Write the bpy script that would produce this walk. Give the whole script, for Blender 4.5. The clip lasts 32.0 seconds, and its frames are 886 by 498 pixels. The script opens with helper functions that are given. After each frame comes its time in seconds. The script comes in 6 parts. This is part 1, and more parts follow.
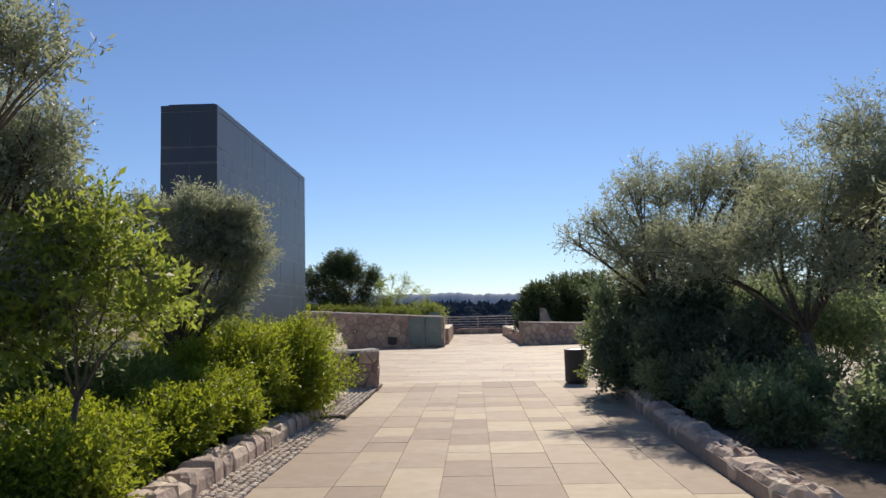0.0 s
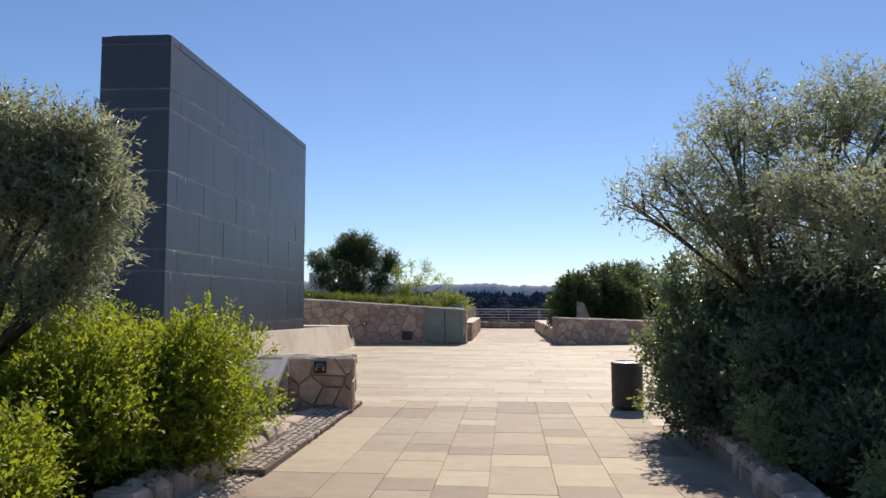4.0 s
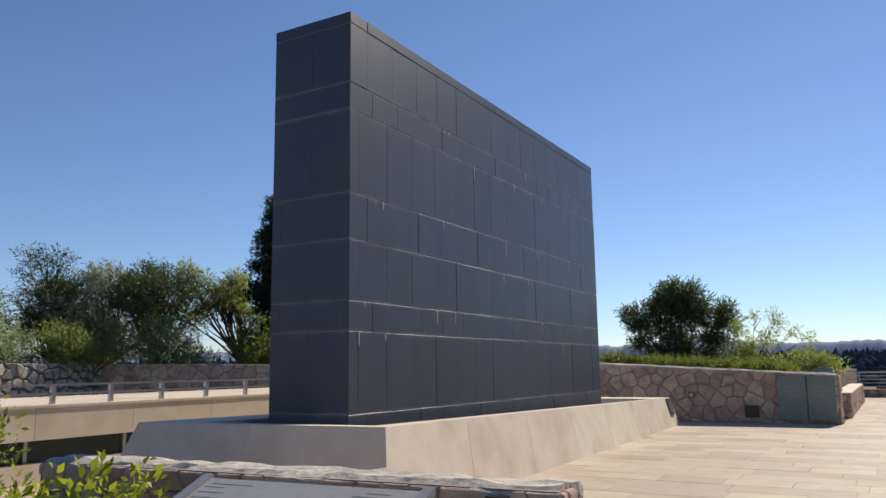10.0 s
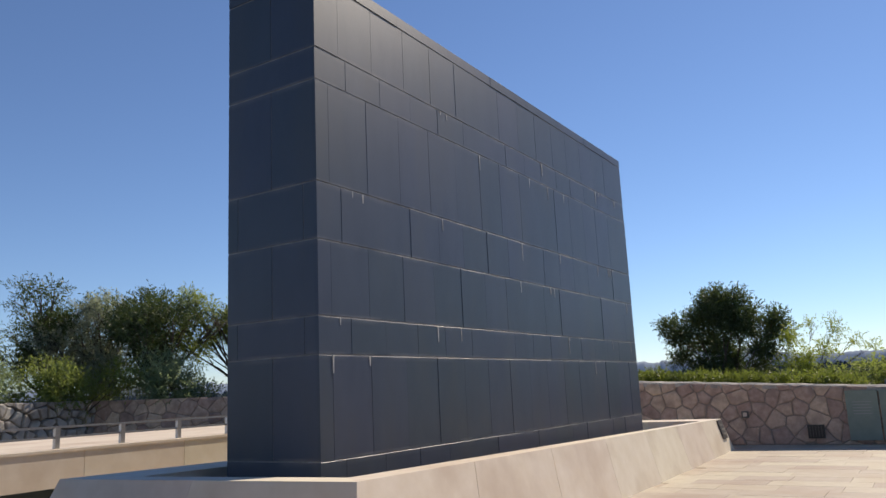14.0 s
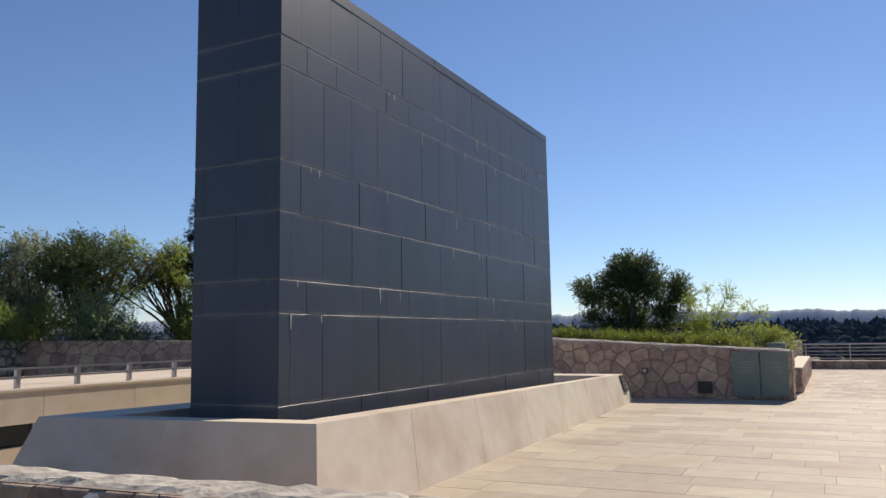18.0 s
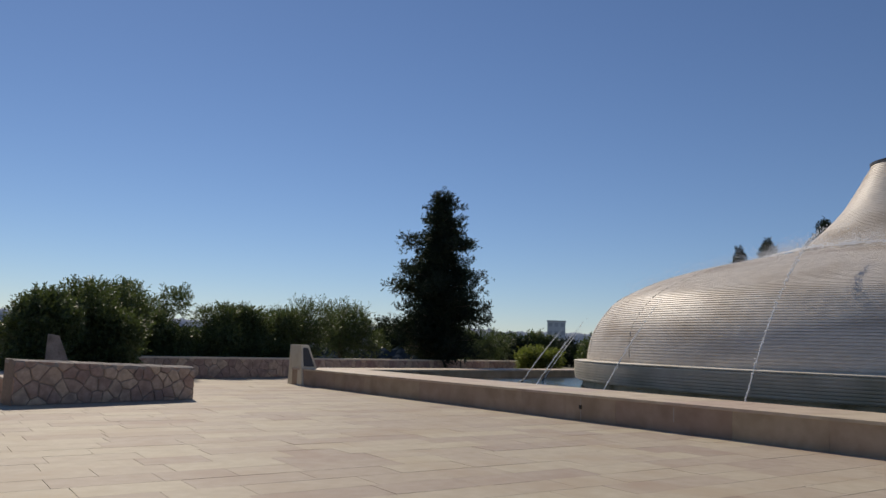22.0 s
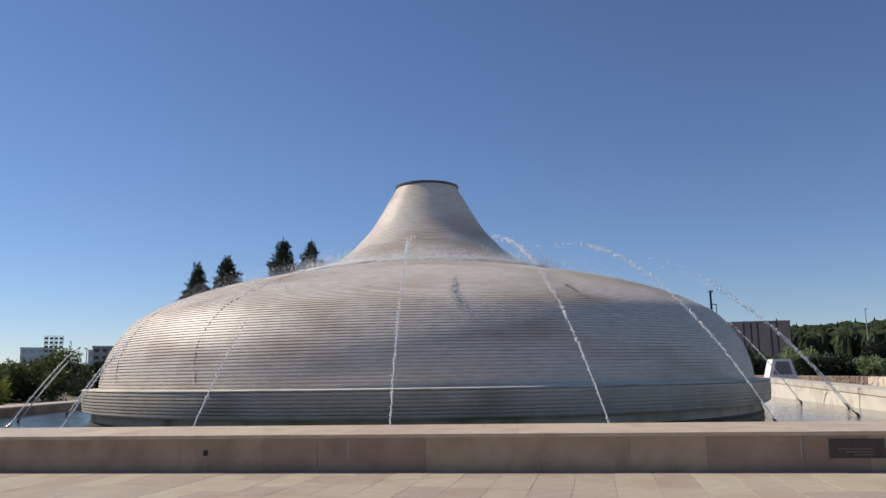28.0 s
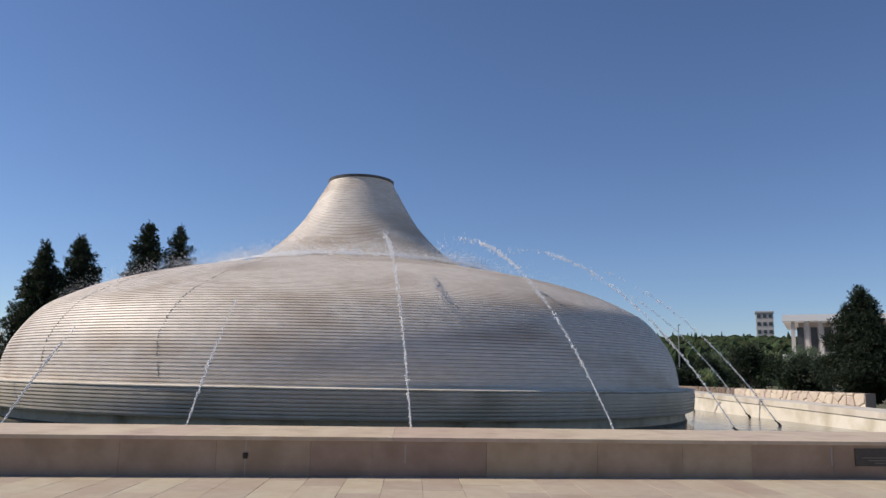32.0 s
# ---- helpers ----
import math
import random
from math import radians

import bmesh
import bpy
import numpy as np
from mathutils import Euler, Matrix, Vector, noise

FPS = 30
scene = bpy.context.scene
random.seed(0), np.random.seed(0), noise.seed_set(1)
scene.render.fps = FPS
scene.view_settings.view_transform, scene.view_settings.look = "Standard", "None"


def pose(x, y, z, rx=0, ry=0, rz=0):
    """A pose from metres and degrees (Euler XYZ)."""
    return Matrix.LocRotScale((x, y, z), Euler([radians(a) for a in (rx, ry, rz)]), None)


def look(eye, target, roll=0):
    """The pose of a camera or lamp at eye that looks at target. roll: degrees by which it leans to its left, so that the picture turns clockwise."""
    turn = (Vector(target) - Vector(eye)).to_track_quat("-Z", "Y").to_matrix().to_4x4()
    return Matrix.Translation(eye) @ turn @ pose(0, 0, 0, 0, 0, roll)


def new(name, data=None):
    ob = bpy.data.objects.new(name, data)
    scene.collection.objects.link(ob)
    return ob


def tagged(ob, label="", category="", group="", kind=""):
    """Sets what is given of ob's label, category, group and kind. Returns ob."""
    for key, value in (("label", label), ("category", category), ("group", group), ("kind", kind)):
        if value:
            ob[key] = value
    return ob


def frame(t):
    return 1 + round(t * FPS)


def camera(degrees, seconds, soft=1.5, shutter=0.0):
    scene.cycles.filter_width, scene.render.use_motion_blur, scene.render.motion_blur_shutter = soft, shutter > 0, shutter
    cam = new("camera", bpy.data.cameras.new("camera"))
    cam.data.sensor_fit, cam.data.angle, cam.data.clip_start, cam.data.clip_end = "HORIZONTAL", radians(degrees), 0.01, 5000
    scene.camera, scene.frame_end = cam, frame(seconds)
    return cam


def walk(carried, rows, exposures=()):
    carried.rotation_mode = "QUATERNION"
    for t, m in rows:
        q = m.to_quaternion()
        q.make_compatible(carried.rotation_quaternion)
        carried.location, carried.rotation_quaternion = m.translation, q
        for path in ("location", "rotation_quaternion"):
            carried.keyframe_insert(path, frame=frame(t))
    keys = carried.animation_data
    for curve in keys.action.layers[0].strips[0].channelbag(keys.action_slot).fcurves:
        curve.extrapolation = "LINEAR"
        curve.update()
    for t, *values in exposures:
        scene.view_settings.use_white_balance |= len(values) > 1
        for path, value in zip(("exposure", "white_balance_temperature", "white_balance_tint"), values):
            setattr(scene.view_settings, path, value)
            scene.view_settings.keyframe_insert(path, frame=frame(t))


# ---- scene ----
cam = camera(60.0, 32.0)
PATH = [
    (0.0, -0.398, -0.140, 1.496, 94.73, 1.29, 1.60),
    (0.5, -0.362, 0.377, 1.507, 94.80, 2.15, 2.33),
    (1.0, -0.298, 0.918, 1.527, 94.53, 2.14, 2.95),
    (1.5, -0.236, 1.412, 1.540, 94.07, 1.36, 3.83),
    (2.0, -0.129, 1.931, 1.540, 93.43, 0.50, 4.90),
    (2.5, -0.090, 2.471, 1.539, 92.81, 0.09, 5.58),
    (3.0, -0.021, 2.981, 1.547, 92.81, -0.04, 5.52),
    (3.5, -0.016, 3.552, 1.558, 93.34, -0.09, 4.22),
    (5.5, -0.080, 5.625, 1.531, 95.00, 0.36, 5.12),
    (6.0, -0.077, 6.139, 1.516, 94.84, 0.73, 8.02),
    (6.5, -0.089, 6.610, 1.520, 94.65, 1.09, 11.50),
    (7.0, -0.086, 7.065, 1.515, 94.21, 0.94, 14.37),
    (7.5, -0.067, 7.592, 1.533, 93.65, 0.70, 16.10),
    (8.0, -0.030, 8.051, 1.566, 93.67, 0.66, 17.65),
    (8.5, 0.005, 8.587, 1.577, 95.00, 1.01, 20.40),
    (9.0, -0.002, 9.028, 1.607, 96.77, 1.17, 24.26),
    (9.5, 0.001, 9.409, 1.625, 98.14, 1.07, 27.68),
    (10.0, -0.088, 9.832, 1.630, 98.85, 0.79, 29.91),
    (10.5, -0.259, 10.259, 1.662, 98.89, 0.70, 31.15),
    (11.0, -0.414, 10.693, 1.645, 98.93, 0.85, 31.75),
    (11.5, -0.494, 11.015, 1.671, 99.07, 0.98, 31.84),
    (12.0, -0.570, 11.302, 1.671, 99.55, 1.43, 31.71),
    (12.5, -0.714, 11.566, 1.672, 99.79, 2.07, 31.50),
    (13.0, -0.800, 11.752, 1.670, 100.24, 2.53, 31.59),
    (13.5, -0.772, 11.879, 1.684, 100.68, 2.48, 32.26),
    (14.0, -0.837, 11.952, 1.692, 100.59, 2.66, 32.50),
    (14.5, -0.835, 11.871, 1.682, 99.92, 3.05, 32.32),
    (15.0, -0.735, 11.225, 1.714, 98.69, 3.05, 30.74),
    (15.5, -0.716, 10.408, 1.805, 97.27, 3.02, 28.29),
    (17.5, -0.476, 10.585, 1.833, 95.75, 0.96, 27.80),
    (18.0, -0.440, 10.743, 1.832, 96.53, 0.97, 26.43),
    (18.5, -0.376, 10.847, 1.809, 97.14, 1.05, 23.01),
    (19.0, -0.265, 11.004, 1.780, 97.26, 0.81, 17.17),
    (19.5, -0.199, 11.092, 1.748, 97.01, 0.80, 9.13),
    (20.0, -0.152, 11.287, 1.720, 96.85, 0.04, 0.31),
    (20.5, -0.355, 11.776, 1.691, 96.92, -1.12, -9.49),
    (21.0, -0.405, 12.589, 1.670, 97.11, -1.68, -19.33),
    (21.5, -0.289, 13.334, 1.674, 97.14, -2.02, -28.00),
    (22.0, -0.110, 13.717, 1.667, 97.19, -2.02, -35.32),
    (22.5, 0.196, 14.200, 1.660, 97.63, -2.52, -43.30),
    (23.0, 0.268, 14.477, 1.644, 98.24, -2.63, -52.22),
    (23.5, 0.237, 14.663, 1.673, 98.30, -2.32, -59.98),
    (24.0, 0.425, 15.155, 1.663, 97.98, -1.71, -65.19),
    (24.5, 0.503, 15.631, 1.638, 97.39, -0.90, -68.21),
    (25.0, 0.500, 16.242, 1.599, 96.82, -0.33, -71.65),
    (25.5, 0.468, 16.883, 1.641, 96.45, 0.10, -75.43),
    (27.5, 0.398, 19.421, 1.663, 99.00, 1.16, -77.40),
    (28.0, 0.581, 20.189, 1.632, 99.28, 0.92, -78.68),
    (28.5, 0.462, 20.812, 1.654, 99.35, 0.59, -79.98),
    (29.0, 0.535, 21.558, 1.663, 99.20, 0.43, -81.09),
    (29.5, 0.564, 22.232, 1.666, 98.55, 0.58, -82.15),
    (30.0, 0.634, 22.911, 1.657, 98.26, 0.61, -83.60),
    (30.5, 0.692, 23.490, 1.673, 98.72, 0.21, -85.39),
    (31.0, 0.758, 23.875, 1.670, 99.23, -0.29, -87.82),
    (31.5, 0.724, 24.204, 1.690, 99.38, -0.74, -90.69),
    (32.0, 0.605, 24.398, 1.678, 99.25, -1.01, -92.19),
]
walk(cam, [(r[0], pose(*r[1:])) for r in PATH], exposures=[(t, e, 6580 if t < 24 else 6430, 16 if t < 24 else 18) for t, e in ((0.0, 0.40), (3.0, 0.54), (6.0, 0.30), (9.0, 0.40), (15.0, 0.50), (18.5, 0.34), (20.0, -0.06), (21.0, -0.26), (23.0, -0.08), (25.0, 0.16), (28.0, 0.20), (32.0, 0.24))])

# ---- light ----
SUN_AZ, SUN_EL = radians(10.0), radians(40.0)      # azimuth from +y towards +x
world = bpy.data.worlds.new("World")
scene.world = world
world.use_nodes = True
wn = world.node_tree
sky = wn.nodes.new("ShaderNodeTexSky")
sky.sky_type = "NISHITA"
sky.sun_disc = False
sky.sun_elevation, sky.sun_rotation = SUN_EL, SUN_AZ
sky.altitude, sky.air_density, sky.dust_density, sky.ozone_density = 800, 1.0, 0.05, 6.0
wn.links.new(sky.outputs[0], wn.nodes["Background"].inputs[0])
wn.nodes["Background"].inputs[1].default_value = 0.081
sun = bpy.data.lights.new("sun", "SUN")
sun.energy, sun.angle, sun.color = 3.9, radians(0.55), (1.0, 0.915, 0.74)
sun_ob = new("sun", sun)
sun_ob.matrix_world = look((0, 0, 0), (-math.sin(SUN_AZ) * math.cos(SUN_EL), -math.cos(SUN_AZ) * math.cos(SUN_EL), -math.sin(SUN_EL)))

# ---- materials ----
def mat(name, c1, c2=None, scale=6.0, rough=0.8, bump=0.15, bscale=60.0, metal=0.0, vary=0.0, stain=None, stain_scale=0.8, spec=0.5, stretch=(1, 1, 1)):
    """A surface with two colours mixed at one size, stains at a larger size, fine relief and object-to-object variation."""
    m = bpy.data.materials.new(name)
    m.use_nodes = True
    nt = m.node_tree
    n, l = nt.nodes, nt.links
    b = n["Principled BSDF"]
    b.inputs["Roughness"].default_value, b.inputs["Metallic"].default_value = rough, metal
    b.inputs["Specular IOR Level"].default_value = spec
    tc = n.new("ShaderNodeNewGeometry")
    mp = n.new("ShaderNodeMapping")
    mp.inputs["Scale"].default_value = stretch
    l.new(tc.outputs["Position"], mp.inputs["Vector"])
    n1 = n.new("ShaderNodeTexNoise")
    n1.inputs["Scale"].default_value, n1.inputs["Detail"].default_value, n1.inputs["Roughness"].default_value = scale, 8, 0.62
    l.new(mp.outputs[0], n1.inputs["Vector"])
    r1 = n.new("ShaderNodeValToRGB")
    r1.color_ramp.elements[0].position, r1.color_ramp.elements[1].position = 0.3, 0.7
    r1.color_ramp.elements[0].color = (*c1, 1)
    r1.color_ramp.elements[1].color = (*(c2 or c1), 1)
    l.new(n1.outputs["Fac"], r1.inputs["Fac"])
    col = r1.outputs["Color"]
    if stain:
        n2 = n.new("ShaderNodeTexNoise")
        n2.inputs["Scale"].default_value, n2.inputs["Detail"].default_value = stain_scale, 6
        l.new(mp.outputs[0], n2.inputs["Vector"])
        r2 = n.new("ShaderNodeValToRGB")
        r2.color_ramp.elements[0].position, r2.color_ramp.elements[1].position = 0.48, 0.72
        r2.color_ramp.elements[0].color, r2.color_ramp.elements[1].color = (0, 0, 0, 1), (1, 1, 1, 1)
        l.new(n2.outputs["Fac"], r2.inputs["Fac"])
        mx = n.new("ShaderNodeMix")
        mx.data_type = "RGBA"
        l.new(r2.outputs["Color"], mx.inputs["Factor"])
        l.new(col, mx.inputs["A"])
        mx.inputs["B"].default_value = (*stain, 1)
        col = mx.outputs["Result"]
    if vary:
        oi = n.new("ShaderNodeObjectInfo")
        geo = n.new("ShaderNodeNewGeometry")
        add = n.new("ShaderNodeMath")
        add.operation = "ADD"
        l.new(oi.outputs["Random"], add.inputs[0])
        l.new(geo.outputs["Random Per Island"], add.inputs[1])
        fr = n.new("ShaderNodeMath")
        fr.operation = "FRACT"
        l.new(add.outputs[0], fr.inputs[0])
        mr = n.new("ShaderNodeMapRange")
        mr.inputs["To Min"].default_value, mr.inputs["To Max"].default_value = 1 - vary, 1 + vary
        l.new(fr.outputs[0], mr.inputs["Value"])
        hs = n.new("ShaderNodeHueSaturation")
        l.new(mr.outputs[0], hs.inputs["Value"])
        mh = n.new("ShaderNodeMapRange")
        mh.inputs["To Min"].default_value, mh.inputs["To Max"].default_value = 0.485, 0.515
        l.new(fr.outputs[0], mh.inputs["Value"])
        l.new(mh.outputs[0], hs.inputs["Hue"])
        l.new(col, hs.inputs["Color"])
        col = hs.outputs["Color"]
    l.new(col, b.inputs["Base Color"])
    if bump:
        n3 = n.new("ShaderNodeTexNoise")
        n3.inputs["Scale"].default_value, n3.inputs["Detail"].default_value = bscale, 6
        l.new(mp.outputs[0], n3.inputs["Vector"])
        bp = n.new("ShaderNodeBump")
        bp.inputs["Strength"].default_value, bp.inputs["Distance"].default_value = bump, 0.02
        l.new(n3.outputs["Fac"], bp.inputs["Height"])
        l.new(bp.outputs[0], b.inputs["Normal"])
    return m


def leaf_mat(name, dark, light, through_col, trans=0.45, rough=0.5):
    """Leaves: every leaf has its own shade, and lets some light through."""
    m = bpy.data.materials.new(name)
    m.use_nodes = True
    nt = m.node_tree
    n, l = nt.nodes, nt.links
    b = n["Principled BSDF"]
    geo = n.new("ShaderNodeNewGeometry")
    r = n.new("ShaderNodeValToRGB")
    r.color_ramp.elements[0].color, r.color_ramp.elements[1].color = (*dark, 1), (*light, 1)
    l.new(geo.outputs["Random Per Island"], r.inputs["Fac"])
    l.new(r.outputs["Color"], b.inputs["Base Color"])
    b.inputs["Roughness"].default_value = rough
    b.inputs["Specular IOR Level"].default_value = 0.35
    t = n.new("ShaderNodeBsdfTranslucent")
    t.inputs["Color"].default_value = (*through_col, 1)
    mx = n.new("ShaderNodeMixShader")
    mx.inputs["Fac"].default_value = trans
    l.new(b.outputs[0], mx.inputs[1])
    l.new(t.outputs[0], mx.inputs[2])
    l.new(mx.outputs[0], n["Material Output"].inputs["Surface"])
    return m


PAVE = mat("limestone_paving", (0.345, 0.275, 0.20), (0.41, 0.345, 0.27), 5, 0.68, 0.06, 90, vary=0.24, stain=(0.38, 0.30, 0.215), stain_scale=1.2, spec=0.15)
PLAZA = mat("plaza_paving", (0.42, 0.355, 0.27), (0.495, 0.43, 0.34), 4, 0.62, 0.05, 90, vary=0.11, stain=(0.41, 0.325, 0.24), stain_scale=0.7, spec=0.13)
JOINT = mat("paving_joint", (0.37, 0.30, 0.225), (0.46, 0.375, 0.29), 20, 0.95, 0.1)
STONE = mat("rubble_stone", (0.40, 0.27, 0.20), (0.60, 0.45, 0.35), 7, 0.85, 0.6, 22, vary=0.24, stain=(0.31, 0.22, 0.175), stain_scale=3.0)
STONE_ROUGH = mat("rough_stone", (0.34, 0.30, 0.26), (0.52, 0.47, 0.41), 8, 0.9, 0.9, 14, vary=0.25, stain=(0.20, 0.18, 0.16), stain_scale=4.0)
STONE_PALE = mat("pale_rubble", (0.55, 0.46, 0.37), (0.66, 0.57, 0.47), 7, 0.85, 0.5, 22, vary=0.12)
# dark brown holds the shade of the far wall, with dirt blotches over it
STONE_BROWN = mat("shaded_dirty_rubble", (0.17, 0.125, 0.095), (0.27, 0.205, 0.16), 7, 0.9, 0.5, 22, vary=0.2, stain=(0.10, 0.08, 0.06), stain_scale=2.0)
MORTAR = mat("mortar", (0.24, 0.19, 0.155), (0.33, 0.27, 0.22), 14, 0.95, 0.4, 50)
KERB = mat("kerb_stone", (0.42, 0.32, 0.25), (0.62, 0.52, 0.43), 10, 0.85, 0.8, 26, vary=0.25, stain=(0.28, 0.22, 0.18), stain_scale=5.0)
CREAM = mat("cream_limestone", (0.66, 0.56, 0.42), (0.74, 0.65, 0.52), 3, 0.6, 0.08, 70, vary=0.05, stain=(0.55, 0.44, 0.32), stain_scale=1.0)
# brownish stone; upright faces coloured darker than the coping for their shade
CREAM_DARK = mat("shaded_parapet_limestone", (0.37, 0.265, 0.185), (0.45, 0.34, 0.25), 2.5, 0.6, 0.08, 70, vary=0.14, stain=(0.30, 0.215, 0.145), stain_scale=1.3)
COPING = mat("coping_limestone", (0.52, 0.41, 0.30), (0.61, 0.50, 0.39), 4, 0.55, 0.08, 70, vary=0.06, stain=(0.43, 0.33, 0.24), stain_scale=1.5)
BASALT = mat("basalt_panel", (0.026, 0.037, 0.060), (0.039, 0.052, 0.079), 2.2, 0.41, 0.05, 120, vary=0.10, stain=(0.042, 0.050, 0.065), stain_scale=1.4, stretch=(1, 1, 0.35), spec=0.5)
GROUT = mat("basalt_joint", (0.15, 0.15, 0.155), (0.27, 0.27, 0.27), 9, 0.9, 0.1)
LIME = mat("lime_streak", (0.30, 0.30, 0.30), (0.42, 0.42, 0.42), 20, 0.9, 0.1)
DOME = mat("dome_tile", (0.645, 0.59, 0.515), (0.80, 0.74, 0.655), 3.0, 0.50, 0.10, 60, stain=(0.52, 0.44, 0.35), stain_scale=0.35, stretch=(1, 1, 3.0), spec=0.3)
SKIRT = mat("skirt_tile", (0.54, 0.49, 0.395), (0.64, 0.59, 0.49), 3.0, 0.5, 0.10, 60, stain=(0.36, 0.34, 0.25), stain_scale=0.6)
DOME_RIM = mat("dome_rim_metal", (0.05, 0.05, 0.05), (0.10, 0.10, 0.10), 8, 0.5, 0.05)
DOME_BASE = mat("stained_pool_base", (0.58, 0.51, 0.35), (0.68, 0.62, 0.47), 3, 0.7, 0.1, 40, stain=(0.30, 0.25, 0.14), stain_scale=1.2)
POOL_WHITE = mat("pool_wall_render", (0.72, 0.67, 0.56), (0.80, 0.76, 0.67), 2, 0.6, 0.08, 40, stain=(0.48, 0.43, 0.32), stain_scale=0.9)
# stained render, darkened in colour for the side turned from the sun
POOL_BROWN = mat("stained_shaded_pool_wall", (0.33, 0.265, 0.175), (0.43, 0.355, 0.25), 2, 0.7, 0.1, 40, stain=(0.22, 0.17, 0.10), stain_scale=0.8)
ALGAE = mat("dark_algae", (0.06, 0.055, 0.03), (0.14, 0.12, 0.07), 3, 0.7, 0.2, 40)
POOL_COPING = mat("pool_coping_stone", (0.60, 0.55, 0.46), (0.70, 0.65, 0.56), 2, 0.6, 0.08, 40, vary=0.08, stain=(0.46, 0.41, 0.32), stain_scale=1.1)
SEAM = mat("dark_seam", (0.36, 0.325, 0.28), (0.50, 0.46, 0.40), 30, 0.9, 0.2)
METAL = mat("brushed_steel", (0.42, 0.42, 0.43), (0.52, 0.52, 0.53), 30, 0.38, 0.03, 200, metal=0.85)
GREYPAINT = mat("grey_painted_metal", (0.30, 0.30, 0.31), (0.36, 0.36, 0.37), 20, 0.45, 0.04, 200, metal=0.3)
BLACK = mat("black_plastic", (0.012, 0.012, 0.013), (0.02, 0.02, 0.021), 20, 0.4, 0.05)
BIN = mat("dark_bin_metal", (0.022, 0.022, 0.024), (0.035, 0.035, 0.037), 14, 0.5, 0.1, 80)
BRONZE = mat("patinated_plate", (0.17, 0.22, 0.19), (0.22, 0.27, 0.23), 6, 0.6, 0.1, 80)
PLAQUE = mat("dark_plaque", (0.050, 0.046, 0.044), (0.075, 0.068, 0.064), 12, 0.45, 0.05)
LETTER = mat("plaque_lettering", (0.20, 0.18, 0.16), (0.24, 0.22, 0.20), 30, 0.6, 0.0)
PANEL = mat("info_panel_face", (0.36, 0.355, 0.345), (0.42, 0.415, 0.40), 10, 0.35, 0.03)
PANEL_INK = mat("info_panel_print", (0.345, 0.34, 0.33), (0.385, 0.38, 0.37), 30, 0.5, 0.0)
WHITE = mat("white_print", (0.75, 0.75, 0.75), (0.8, 0.8, 0.8), 30, 0.5, 0.0)
BARK = mat("bark", (0.085, 0.065, 0.05), (0.15, 0.12, 0.095), 25, 0.95, 0.9, 40, stretch=(1, 1, 0.3))
SOIL = mat("soil", (0.10, 0.075, 0.055), (0.17, 0.13, 0.10), 9, 0.98, 0.8, 25)
GROUND = mat("dry_ground", (0.13, 0.12, 0.08), (0.20, 0.18, 0.12), 0.6, 0.98, 0.4, 8, stain=(0.07, 0.09, 0.04), stain_scale=0.05)
COBBLE = mat("cobble", (0.42, 0.35, 0.28), (0.56, 0.48, 0.40), 9, 0.85, 0.4, 40, vary=0.2)
GLASS = mat("dark_window_glass", (0.03, 0.045, 0.045), (0.04, 0.055, 0.055), 2, 0.08, 0.0)
CONCRETE = mat("pale_concrete", (0.50, 0.46, 0.42), (0.58, 0.54, 0.50), 1.5, 0.85, 0.1)
PINKWALL = mat("pink_stone_cladding", (0.50, 0.39, 0.34), (0.58, 0.47, 0.42), 1.5, 0.85, 0.1, vary=0.05)
MUSEUM_WALL = mat("brownish_panel", (0.30, 0.225, 0.20), (0.37, 0.285, 0.255), 0.4, 0.85, 0.05, vary=0.08)
ROOFSLOPE = mat("weathered_roof", (0.26, 0.225, 0.195), (0.46, 0.41, 0.36), 0.5, 0.9, 0.2, 2, vary=0.2)
HAZED = mat("hazed_concrete", (0.56, 0.59, 0.62), (0.62, 0.65, 0.68), 0.3, 0.9, 0.0)
FARBLOCK = mat("far_apartment_wall", (0.34, 0.31, 0.30), (0.40, 0.37, 0.355), 0.3, 0.9, 0.0)
HAZEDWIN = mat("hazed_window", (0.42, 0.45, 0.49), (0.46, 0.49, 0.53), 0.3, 0.8, 0.0)
DARKWIN = mat("far_window", (0.05, 0.055, 0.06), (0.07, 0.075, 0.08), 2, 0.3, 0.0)
# blue haze and the darkness of backlit trees are put into this colour
HILL = mat("hazed_far_wood", (0.034, 0.048, 0.064), (0.056, 0.070, 0.084), 0.9, 1.0, 0.0, vary=0.25, spec=0.0)
EASTWOOD = mat("wooded_rise", (0.026, 0.040, 0.022), (0.060, 0.078, 0.040), 0.5, 1.0, 0.6, 3, vary=0.3, spec=0.0)
# the pale blue is distance haze, mixed into the hills' colour
HILLFAR = mat("hazed_distant_wood", (0.25, 0.30, 0.37), (0.33, 0.38, 0.45), 0.08, 1.0, 0.0, spec=0.0)
L_BRIGHT = leaf_mat("bright_shrub_leaf", (0.036, 0.072, 0.013), (0.22, 0.285, 0.03), (0.45, 0.53, 0.04), 0.43)
L_COVER = leaf_mat("ground_cover_leaf", (0.06, 0.085, 0.022), (0.15, 0.18, 0.045), (0.26, 0.32, 0.05), 0.40)
L_OLIVE = leaf_mat("olive_leaf", (0.13, 0.15, 0.11), (0.37, 0.39, 0.31), (0.42, 0.46, 0.27), 0.46)
L_DARK = leaf_mat("dark_shrub_leaf", (0.082, 0.125, 0.078), (0.205, 0.265, 0.155), (0.40, 0.49, 0.22), 0.48)
